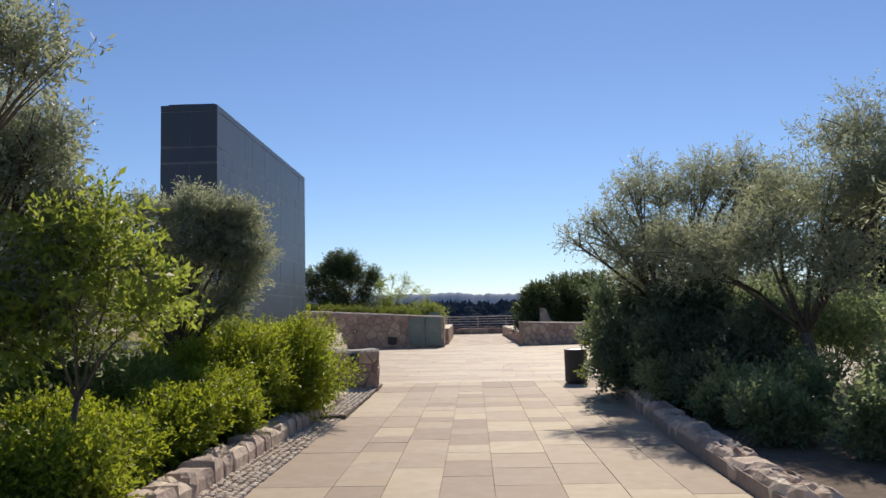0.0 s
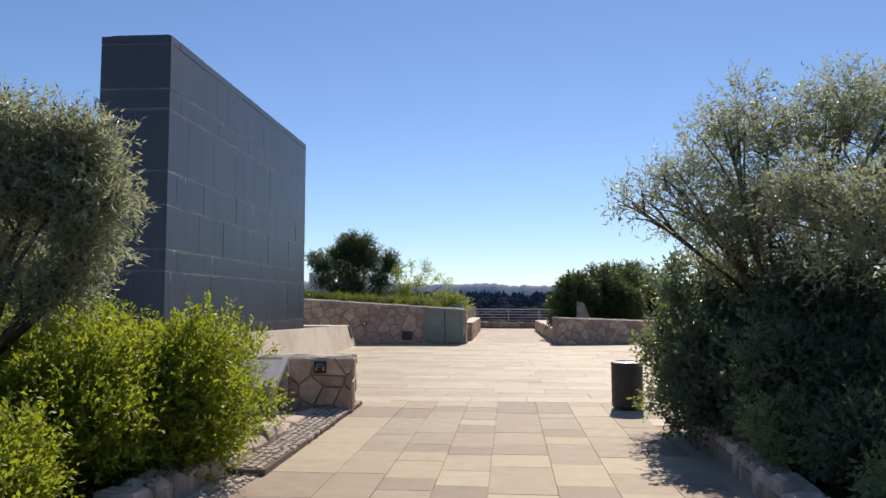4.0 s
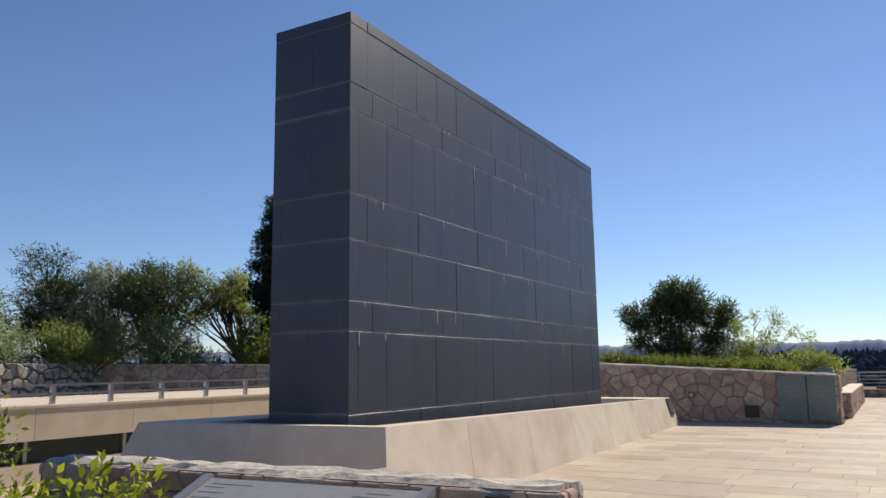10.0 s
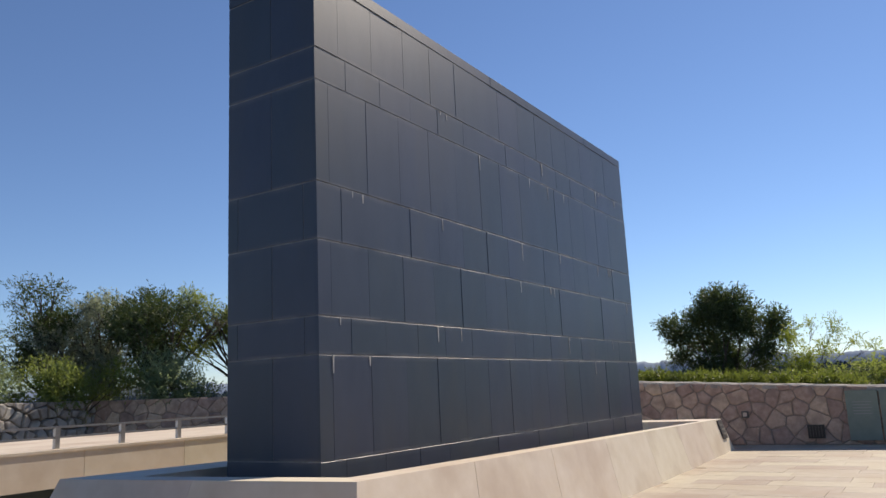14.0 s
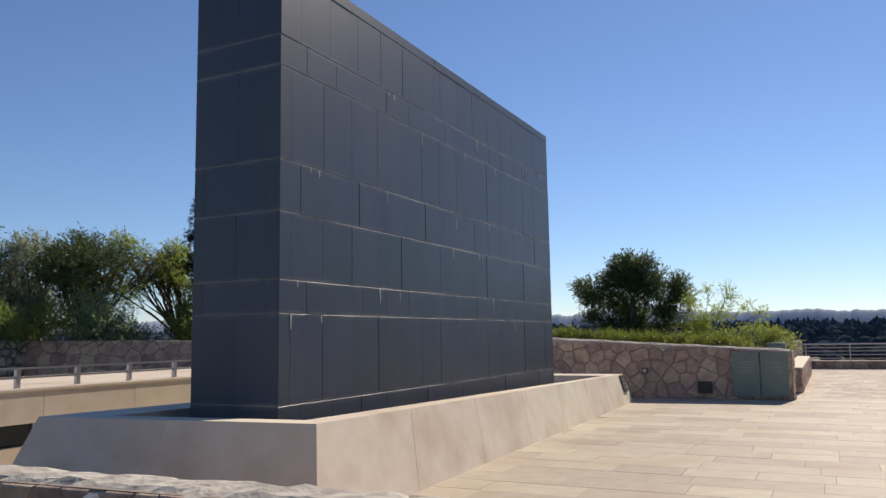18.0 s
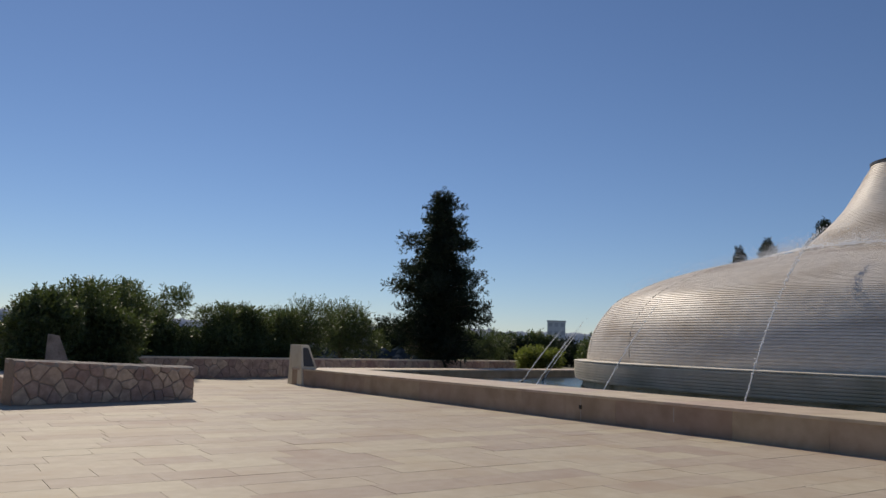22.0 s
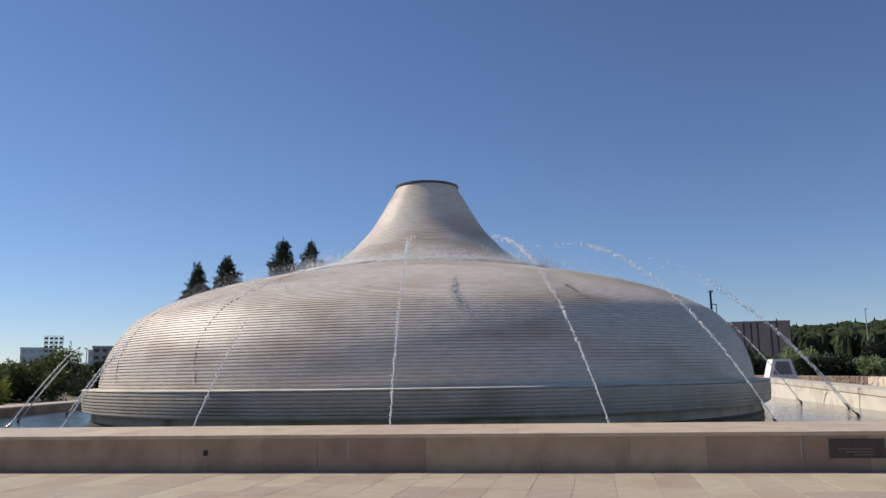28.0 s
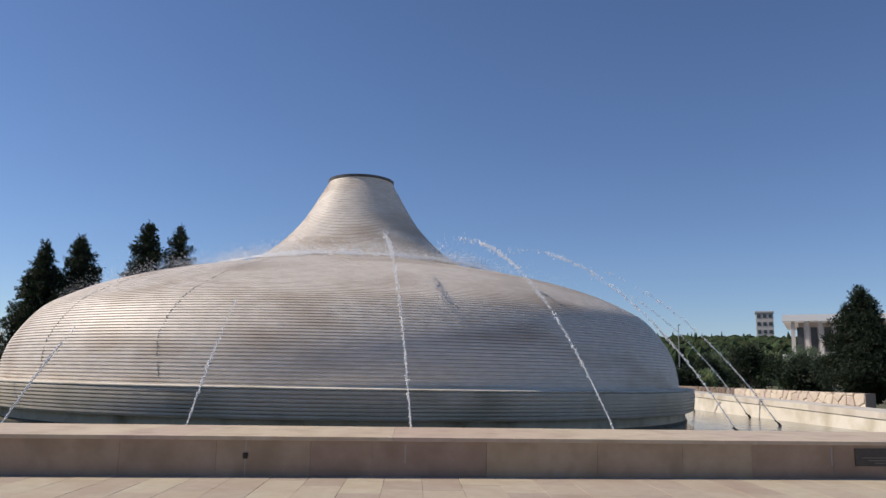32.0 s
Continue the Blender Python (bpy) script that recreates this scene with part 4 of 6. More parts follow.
rubble_face(wr, (-20.0, 8), (-22.5, 26.2), 0.1, 1.86, 1.86, 0.30, STONE_ROUGH, 52, 0.16, 0.03, joined=True)
ws = thing("wall_west_smooth", "rubble stone wall closing the west court", "wall", kind="structure")
part("core", wall_body("core", [(-22.5, 26.2), (-9.0, 33.4), (-9.3, 33.9), (-22.9, 26.7)], -0.1, [1.93, 1.7, 1.7, 1.93], MORTAR), MORTAR, ws)
rubble_face(ws, (-22.5, 26.2), (-9.0, 33.4), 0, 1.93, 1.7, 0.40, STONE, 53, joined=True)
slab("west_soil", -60, -23.2, -10, 33, -0.1, 1.2, SOIL, "raised planted ground behind the west wall", "soil")

# ---- fountain pool and dome ----
def lerp2(a, b, t):
    return (a[0] + (b[0] - a[0]) * t, a[1] + (b[1] - a[1]) * t)


NL, NR, FR, FL = (12.45, 41.4), (14.62, 10.7), (45.5, 11.0), (43.0, 48.0)
PW, PH = 2.5, 0.63
TOPS = [(PH, PH), (0.80, 1.20), (PH, PH), (PH, PH)]   # top of each side at its two ends
pc = (29.0, 27.0)


def inset(p, q, d):
    v = Vector((q[0] - p[0], q[1] - p[1])).normalized()
    return Vector((-v.y, v.x)) * d


ring = [NL, NR, FR, FL]
WID = [PW, 0.9, 1.6, 1.6]
lines = []
for i in range(4):
    a, b = Vector(ring[i]), Vector(ring[(i + 1) % 4])
    o = inset(a, b, WID[i])
    lines.append((a + o, b + o))


def meet(l1, l2):
    p, r, q, s = l1[0], l1[1] - l1[0], l2[0], l2[1] - l2[0]
    t = ((q - p).cross(s)) / r.cross(s)
    return p + r * t


inner = [meet(lines[i - 1], lines[i]) for i in range(4)]
pool = thing("pool_parapet", "broad low parapet of brownish limestone round the fountain pool", "parapet", kind="structure")
prg = random.Random(61)
for i in range(4):
    a, b, ia, ib = Vector(ring[i]), Vector(ring[(i + 1) % 4]), inner[i], inner[(i + 1) % 4]
    ln = (b - a).length
    ha, hb = TOPS[i]
    thick = 0.19 if i == 1 else 0.062
    cop = POOL_COPING if i == 1 else COPING
    cuts = [0.0]
    while cuts[-1] < ln - 1.6:
        cuts.append(cuts[-1] + prg.choice((1.0, 1.25, 1.5, 1.9, 0.6)))
    cuts[-1] = ln
    for c0, c1 in zip(cuts, cuts[1:]):
        g0, g1 = (c0 + 0.002) / ln, (c1 - 0.002) / ln
        p, q = a.lerp(b, g0), a.lerp(b, g1)
        n = inset(a, b, 0.06)
        bm = bmesh.new()
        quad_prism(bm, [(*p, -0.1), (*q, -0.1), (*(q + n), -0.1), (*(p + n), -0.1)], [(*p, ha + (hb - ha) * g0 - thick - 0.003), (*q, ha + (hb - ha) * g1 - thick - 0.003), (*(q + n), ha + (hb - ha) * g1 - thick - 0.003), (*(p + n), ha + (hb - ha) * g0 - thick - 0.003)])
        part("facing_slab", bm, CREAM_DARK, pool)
    e = inset(a, b, 0.055)
    bm = bmesh.new()
    quad_prism(bm, [(*(a + e), -0.1), (*(b + e), -0.1), (*(ib), -0.1), (*(ia), -0.1)], [(*(a + e), ha - thick - 0.008), (*(b + e), hb - thick - 0.008), (*ib, hb - thick - 0.008), (*ia, ha - thick - 0.008)])
    # the north side gets the darker colour that holds its shade and stains
    part("core", bm, POOL_BROWN if i == 3 else POOL_WHITE, pool, "brown-stained pool wall, coloured darker for its shaded side" if i == 3 else "whitish pool wall with water stains")
    cuts = [0.0]
    while cuts[-1] < ln - 1.3:
        cuts.append(cuts[-1] + prg.uniform(0.95, 1.25))
    cuts[-1] = ln
    o = inset(a, b, 0.03)
    for c0, c1 in zip(cuts, cuts[1:]):
        g0, g1 = (c0 + 0.002) / ln, (c1 - 0.002) / ln
        bm = bmesh.new()
        pts = [a.lerp(b, g0) - o, a.lerp(b, g1) - o, ia.lerp(ib, g1), ia.lerp(ib, g0)]
        hs = [ha + (hb - ha) * g for g in (g0, g1, g1, g0)]
        if i == 1:
            lip = inset(a, b, 0.035)
            pts[2], pts[3] = pts[2] + lip, pts[3] + lip
        quad_prism(bm, [(*p, h - thick) for p, h in zip(pts, hs)], [(*p, h) for p, h in zip(pts, hs)])
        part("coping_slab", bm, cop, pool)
water = [(*inner[i], 0.30) for i in range(4)]
tagged(new("pool_water", mesh_of("pool_water", water, [(0, 1, 2, 3)], WATER)), "rippled dark blue pool water", "water", kind="structure")
tagged(new("pool_floor", mesh_of("pool_floor", [(*p, -0.02) for p in inner], [(0, 1, 2, 3)], POOL_WHITE)), "pale pool floor under the water", "floor", kind="structure")

# fixtures on the near parapet face
def on_face(t_y, z):
    t = (NL[1] - t_y) / (NL[1] - NR[1])
    return lerp2(NL, NR, t), z


FACE_TURN = -math.degrees(math.atan2(NR[0] - NL[0], NL[1] - NR[1]))
(px, py), _ = on_face(27.07, 0.34)
sp = thing("parapet_outlet", "small black outlet box on the parapet face", "outlet", at=(px, py, 0.33), turn=-FACE_TURN)
part("box", box_bm(-0.03, 0.01, -0.035, 0.035, -0.05, 0.04, 0.004), BLACK, sp)
part("joint_line", box_bm(-0.004, 0.004, -0.008, 0.008, -0.33, 0.22), SEAM, sp)
(px, py), _ = on_face(16.2, 0.36)
plq = thing("parapet_plaque", "dark rectangular plaque with small lettering on the parapet face", "plaque", at=(px, py, 0.36), turn=-FACE_TURN)
pq = part("plate", box_bm(-0.02, 0.01, -0.42, 0.42, -0.15, 0.15, 0.004), PLAQUE, plq)
for i in range(3):
    part("lettering", box_bm(-0.024, -0.02, -0.22, 0.30 - 0.12 * i, -0.012 - i * 0.045, 0.0 - i * 0.045), LETTER, pq)
for yy in (24.5, 17.05):
    (px, py), _ = on_face(yy, 0.3)
    stn = thing("drip_stain", "thin rusty drip stain down the parapet face" if yy > 20 else "thin pale lime stain beside the parapet plaque", "stain", at=(px, py, 0.0), turn=-FACE_TURN)
    part("streak", box_bm(-0.003, 0.004, -0.011, 0.010, 0.22, PH - 0.1), SEAM if yy > 20 else LIME, stn)


def plate_pier(x, y, turn, h):
    """A corner pier, upright to the west, leaning on its other sides, with a dark plate let into its south side."""
    ob = thing("corner_pier", "cream limestone corner pier with a dark plate on its sloping side", "pier", at=(x, y, 0), turn=turn)
    bm = bmesh.new()
    quad_prism(bm, [(0, -0.85, -0.1), (0.9, -0.85, -0.1), (0.9, 0.7, -0.1), (0, 0.7, -0.1)], [(0, -0.55, h), (0.3, -0.55, h), (0.3, 0.6, h), (0, 0.6, h)])
    part("pier_block", bm, CREAM, ob)

    def face(t, u, o):
        return (u * (0.9 - 0.6 * t), -0.85 + 0.3 * t - o, -0.1 + (h + 0.1) * t)
    bm = bmesh.new()
    quad_prism(bm, [face(t, u, -0.01) for t, u in ((0.5, 0.14), (0.5, 0.86), (0.93, 0.8), (0.93, 0.2))], [face(t, u, 0.012) for t, u in ((0.5, 0.14), (0.5, 0.86), (0.93, 0.8), (0.93, 0.2))])
    part("plate", bm, PLAQUE, ob, "dark plate on the sloping side")


def grille_pier(x, y, turn, h):
    """A whitish pier that leans in on all sides, with a recessed slatted grille."""
    ob = thing("corner_pier", "whitish corner pier with a dark slatted grille", "pier", at=(x, y, 0), turn=turn)
    bm = bmesh.new()
    quad_prism(bm, [(-1.10, -0.5, -0.1), (1.10, -0.5, -0.1), (1.10, 0.5, -0.1), (-1.10, 0.5, -0.1)], [(-0.47, -0.45, h), (0.47, -0.45, h), (0.47, 0.45, h), (-0.47, 0.45, h)])
    part("pier_block", bm, WHITE, ob)
    bm = bmesh.new()
    quad_prism(bm, [(-0.50, -0.52, 1.34), (0.50, -0.52, 1.34), (0.50, -0.44, 1.34), (-0.50, -0.44, 1.34)], [(-0.32, -0.50, h - 0.14), (0.32, -0.50, h - 0.14), (0.32, -0.43, h - 0.14), (-0.32, -0.43, h - 0.14)])
    gf = part("grille_frame", bm, BLACK, ob)
    for i in range(8):
        u = -0.9 + i * 1.8 / 7
        bm = bmesh.new()
        quad_prism(bm, [(u * 0.48 - 0.03, -0.535, 1.37), (u * 0.48 + 0.03, -0.535, 1.37), (u * 0.48 + 0.03, -0.515, 1.37), (u * 0.48 - 0.03, -0.515, 1.37)], [(u * 0.31 - 0.02, -0.52, h - 0.16), (u * 0.31 + 0.02, -0.52, h - 0.16), (u * 0.31 + 0.02, -0.495, h - 0.16), (u * 0.31 - 0.02, -0.495, h - 0.16)])
        part("grille_slat", bm, GREYPAINT, gf)


plate_pier(12.5, 41.3, -4, 1.52)
grille_pier(45.9, 10.45, -84, 2.16)

DX, DY = 29.9, 26.6
dome = thing("fountain_dome", "white ribbed dome with a narrow neck, wet from fountain jets", "dome", at=(DX, DY, 0))
PROFILE = [(11.65, 1.28), (11.62, 1.62), (11.42, 2.38), (11.05, 3.0), (10.62, 3.5), (9.9, 3.93), (9.18, 4.26), (8.1, 4.62), (6.87, 4.93), (5.6, 5.19), (4.6, 5.43), (3.95, 5.68), (3.3, 6.12), (2.72, 6.66), (2.25, 7.2), (1.86, 7.8), (1.52, 8.4), (1.26, 8.85), (1.2, 8.98)]


def fine(profile, step):
    """The profile cut into even steps by arc length, with a smooth curve through it."""
    p = np.array(profile)
    s = np.concatenate([[0], np.cumsum(np.hypot(*np.diff(p, axis=0).T))])
    m = np.gradient(p, s, axis=0)
    out = []
    n = int(s[-1] / step)
    for q in np.linspace(0, s[-1], n):
        i = min(int(np.searchsorted(s, q, side="right")) - 1, len(s) - 2)
        h = s[i + 1] - s[i]
        t = (q - s[i]) / h
        out.append(tuple((2 * t**3 - 3 * t**2 + 1) * p[i] + (t**3 - 2 * t**2 + t) * h * m[i] + (-2 * t**3 + 3 * t**2) * p[i + 1] + (t**3 - t**2) * h * m[i + 1]))
    return out


def ribbed(profile, step, lip):
    """Courses of tile: each one stands proud of the narrow joint below it."""
    f = fine(profile, step)
    out = []
    for (r0, z0), (r1, z1) in zip(f, f[1:]):
        v = Vector((z1 - z0, r0 - r1)).normalized()
        rm, zm = r0 + (r1 - r0) * 0.38, z0 + (z1 - z0) * 0.38
        k = lip * (0.45 if r0 < 5.2 else 0.85)  # the joints of the neck are shallower
        o, i = v * k, v * -k
        out += [(r0 + i.x, z0 + i.y), (rm + i.x, zm + i.y), (rm + o.x, zm + o.y), (r1 + o.x, z1 + o.y)]
    return out


part("shell", mesh_of("shell", *lathe(ribbed(PROFILE, 0.088, 0.018), 144), DOME), DOME, dome)
part("rim", mesh_of("rim", *lathe([(1.16, 8.93), (1.26, 8.94), (1.27, 9.03), (1.16, 9.04), (1.05, 8.9), (0.2, 8.7)], 64), DOME_RIM), DOME_RIM, dome, "dark rim at the mouth of the neck")
part("skirt", mesh_of("skirt", *lathe([(11.7, 0.62), (12.02, 0.62)] + ribbed([(12.06, 0.64), (12.1, 0.95), (12.1, 1.25)], 0.076, 0.036) + [(12.1, 1.28), (11.5, 1.32)], 160), SKIRT), SKIRT, dome, "ribbed upright band round the foot of the dome")
part("ledge", mesh_of("ledge", *lathe([(12.13, 1.285), (12.145, 1.295), (12.145, 1.318), (12.12, 1.33), (11.5, 1.345)], 160), POOL_COPING), POOL_COPING, dome, "pale wet ledge on top of the band")
part("base_ring", mesh_of("base_ring", *lathe([(11.85, -0.1), (11.8, 0.67)], 120), DOME_BASE), DOME_BASE, dome, "yellowish water-stained ring under the band")
part("algae_line", mesh_of("algae_line", *lathe([(11.862, 0.22), (11.87, 0.30), (11.86, 0.365), (11.84, 0.37)], 120), ALGAE), ALGAE, dome, "dark algae line at the water's edge")
# dark dotted seams down the shell
pf = fine(PROFILE, 0.055)
srng = random.Random(12)
for ang in (161.0, 140.5):
    vs, fs = [], []
    for (r, z) in pf[4:120]:
        if srng.random() < 0.8:
            a = radians(ang + 0.9 * math.sin(z * 1.7) + srng.uniform(-0.12, 0.12))
            w, h = srng.uniform(0.004, 0.012), srng.uniform(0.012, 0.035)
            b = len(vs)
            t = Vector((-math.sin(a), math.cos(a), 0))
            o = Vector((math.cos(a), math.sin(a), 0))
            c = o * (r + 0.012) + Vector((0, 0, z))
            for k in (-0.02, 0.012):
                for i, j in ((-1, -1), (1, -1), (1, 1), (-1, 1)):
                    vs.append(tuple(c + t * w * i + Vector((0, 0, h * j)) + o * k))
            fs += [(b + 4, b + 5, b + 6, b + 7), (b, b + 1, b + 5, b + 4), (b + 1, b + 2, b + 6, b + 5), (b + 2, b + 3, b + 7, b + 6), (b + 3, b, b + 4, b + 7)]
    tagged(part("seam", mesh_of("seam", vs, fs, SEAM), SEAM, dome), "dark dotted expansion seam", kind="stuff")


# jets: nozzles stand along the pool's sides and throw water on the dome's shoulder
def jet(x, y, seed, fade=0.55):
    rng = random.Random(seed)
    to = Vector((DX - x, DY - y, 0))
    dist = to.length
    d = to.normalized()
    noz = thing("nozzle", "black curved fountain nozzle standing in the pool", "nozzle", at=(x, y, 0), group="fountain nozzles")
    vs, fs = [], []
    tube(vs, fs, [tuple(d * -0.12 + Vector((0, 0, 0.0))), tuple(d * -0.13 + Vector((0, 0, 0.24))), tuple(d * -0.07 + Vector((0, 0, 0.36))), tuple(d * 0.05 + Vector((0, 0, 0.46)))], [0.045, 0.045, 0.04, 0.028], 8)
    part("pipe", mesh_of("pipe", vs, fs, BLACK), BLACK, noz)
    ob = thing("water_jet", "thin white arc of fountain water breaking into drops", "water", at=(x, y, 0), group="fountain jets")
    reach, peak = dist - 4.6, 5.75
    # parabola from the nozzle through the peak, a little before its end
    pts = []
    for i in range(41):
        t = i / 40
        h = 0.42 + (peak - 0.42) * (1 - ((t - 0.80) / 0.80) ** 2)
        pts.append(d * (reach * t * (0.9 + 0.1 * t)) + Vector((0, 0, h)))
    side = d.cross(Vector((0, 0, 1)))
    vs, fs = [], []
    solid = [p + side * rng.uniform(-0.006, 0.006) for p in pts[:7 if fade < 0.26 else 10]]
    tube(vs, fs, [tuple(p) for p in solid], [0.014 - 0.0006 * i for i in range(len(solid))], 6)
    part("stream", mesh_of("stream", vs, fs, SPRAY), SPRAY, ob)
    vs, fs = [], []
    # the stream breaks into clots that thin out towards the top of the arc
    clots = [rng.uniform(2, 40) for _ in range(110)]
    for _ in range(1150):
        t = rng.uniform(0, 24) if rng.random() < 0.48 else min(39.9, max(0.0, rng.choice(clots) + rng.gauss(0, 0.16)))
        k = t / 40
        if fade < 0.26 and k > fade + 0.05 and rng.random() < 0.85:
            continue
        if fade < 0.5 and k > 0.15 and rng.random() < 0.35:
            continue
        if k > fade and rng.random() < (0.35 if fade > 0.5 else 0.66 if fade > 0.4 else 0.93) + (k - fade) * 1.6:
            continue
        i = min(int(t), 39)
        p = pts[i].lerp(pts[i + 1], t - i)
        sp = 0.014 + 0.035 * k + 0.22 * max(0, k - 0.55) ** 1.2
        p = p + Vector((rng.gauss(0, sp), rng.gauss(0, sp), rng.gauss(0, sp) - 0.05 * max(0, k - 0.5)))
        r = rng.uniform(0.005, 0.013) if rng.random() < 0.8 else rng.uniform(0.014, 0.024)
        b = len(vs)
        for q in ((r, 0, 0), (0, r, 0), (-r, 0, 0), (0, -r, 0), (0, 0, r * 1.4), (0, 0, -r * 1.4)):
            vs.append(tuple(p + Vector(q)))
        fs += [(b, b + 1, b + 4), (b + 1, b + 2, b + 4), (b + 2, b + 3, b + 4), (b + 3, b, b + 4), (b + 1, b, b + 5), (b + 2, b + 1, b + 5), (b + 3, b + 2, b + 5), (b, b + 3, b + 5)]
    tagged(part("spray", mesh_of("spray", vs, fs, SPRAY), SPRAY, ob), kind="stuff")


JET_FADE = {117: 0.17, 135: 0.17, 153: 0.19, 171: 0.25, 189: 0.55, 208: 0.60, 228: 0.62, 247: 0.42, 266: 0.42, 284: 0.30, 99: 0.22}
for ang in (99, 117, 135, 153, 171, 189, 208, 228, 247, 266, 284, 303, 321, 339, 357, 15, 33, 51, 69, 84):
    jr = 14.1 if ang < 240 else 14.5
    jet(DX + jr * math.cos(radians(ang)), DY + jr * math.sin(radians(ang)), 100 + ang, JET_FADE.get(ang, 0.30))


# fine spray settling on the dome's shoulder
mist = thing("spray_mist", "fine white spray settling on the shoulder of the dome", "water", kind="stuff", at=(DX, DY, 0))
mrng = random.Random(71)
vs, fs = [], []
pr = np.array(PROFILE)[::-1]
for _ in range(26000):
    u = mrng.random()
    r = mrng.gauss(4.75, 0.35) if u < 0.42 else mrng.gauss(5.8, 0.9) if u < 0.75 else mrng.uniform(4.0, 10.2)
    a = mrng.uniform(0, 2 * math.pi) if u < 0.8 else radians(mrng.gauss(118, 30))
    z = float(np.interp(r, pr[:, 0], pr[:, 1])) + 0.05 + abs(mrng.gauss(0, 0.20)) + (0.25 * mrng.random() if mrng.random() < 0.2 else 0)
    s = mrng.uniform(0.007, 0.017) if u < 0.42 else mrng.uniform(0.005, 0.012)
    c = Vector((r * math.cos(a), r * math.sin(a), z))
    b0 = len(vs)
    for q in ((s, 0, -s * 0.6), (-s * 0.5, s * 0.87, -s * 0.6), (-s * 0.5, -s * 0.87, -s * 0.6), (0, 0, s)):
        vs.append(tuple(c + Vector(q)))
    fs += [(b0, b0 + 1, b0 + 3), (b0 + 1, b0 + 2, b0 + 3), (b0 + 2, b0, b0 + 3), (b0 + 1, b0, b0 + 2)]
tagged(part("spray", mesh_of("spray", vs, fs, SPRAY), SPRAY, mist), kind="stuff")
# foam where the falling water gathers at the foot of the neck
foam = thing("foam_ring", "broken ring of white foam at the foot of the neck", "water", kind="stuff", at=(DX, DY, 0))
vs, fs = [], []
for _ in range(7500):
    r = mrng.gauss(4.66, 0.15) if mrng.random() < 0.80 else mrng.uniform(4.1, 5.9)
    a = mrng.uniform(0, 2 * math.pi)
    if noise.noise(Vector((math.cos(a) * 3, math.sin(a) * 3, 2.0))) < -0.15 and mrng.random() < 0.7:
        continue
    z = float(np.interp(r, pr[:, 0], pr[:, 1])) + 0.075
    t, o = Vector((-math.sin(a), math.cos(a), 0)), Vector((math.cos(a), math.sin(a), 0))
    c = o * r + Vector((0, 0, z))
    ln, w = mrng.uniform(0.04, 0.14), mrng.uniform(0.012, 0.034)
    b0 = len(vs)
    for k in range(6):
        q = math.pi * k / 3
        vs.append(tuple(c + t * (ln * math.cos(q) * mrng.uniform(0.7, 1.2)) + o * (w * math.sin(q) * mrng.uniform(0.7, 1.2)) + Vector((0, 0, -w * math.sin(q) * 0.35))))
    vs.append(tuple(c + Vector((0, 0, 0.018))))
    fs += [(b0 + k, b0 + (k + 1) % 6, b0 + 6) for k in range(6)]
tagged(part("foam", mesh_of("foam", vs, fs, SPRAY), SPRAY, foam), kind="stuff")

# ---- plants beside the path ----
def blobset(rng, n, cx, cy, cz, sx, sy, sz, r0, r1):
    return [(cx + rng.uniform(-sx, sx), cy + rng.uniform(-sy, sy), cz + rng.uniform(-sz, sz), *(lambda r: (r, r, r * 0.85))(rng.uniform(r0, r1))) for _ in range(n)]


def loosen(blobs, seed, k=6, f=0.42):
    """Each blob becomes several smaller tufts inside it, so that the outline is ragged and the sky shows through."""
    rng = random.Random(seed)
    out = []
    for x, y, z, rx, ry, rz in blobs:
        for _ in range(k):
            v = Vector((rng.gauss(0, 1), rng.gauss(0, 1), rng.gauss(0, 1))).normalized() * rng.uniform(0.15, 0.95)
            g = f * rng.uniform(0.6, 1.25)
            out.append((x + v.x * rx, y + v.y * ry, z + v.z * rz, rx * g, ry * g, rz * g))
    return out


def olive(label, base, blobs, seed, twigs, r0, k=11):
    """An olive tree: a forked trunk, thin twigs and ragged tufts of narrow leaves."""
    ob = thing("olive_tree", label, "tree", at=base, group="olive trees")
    part("trunk", limbs_mesh("trunk", (0, 0, 0), blobs, r0, seed, 0.4, 7), BARK, ob)
    part("crown", leaves_mesh("crown", loosen(blobs, seed, k, 0.40), twigs, 9, 0.066, 0.017, seed, L_OLIVE, 0.28, 0.05), L_OLIVE, ob)


def shrub(label, x, y, w, h, leaf, seed, twigs, ll=0.05, lw=0.02, group="shrubs in the beds", tl=0.22):
    rng = random.Random(seed)
    bl = blobset(rng, 9, 0, 0, h * 0.5, w * 0.55, w * 0.55, h * 0.22, h * 0.26, h * 0.42)
    ob = thing("shrub", label, "shrub", at=(x, y, 0.03), group=group)
    part("stem", limbs_mesh("stem", (0, 0, 0), bl, 0.03, seed, 0.3, 3), BARK, ob)
    part("foliage", leaves_mesh("foliage", loosen(bl, seed, 8, 0.50), twigs, 9, ll, lw, seed, leaf, tl, 0.4, 0.55), leaf, ob)
    return ob


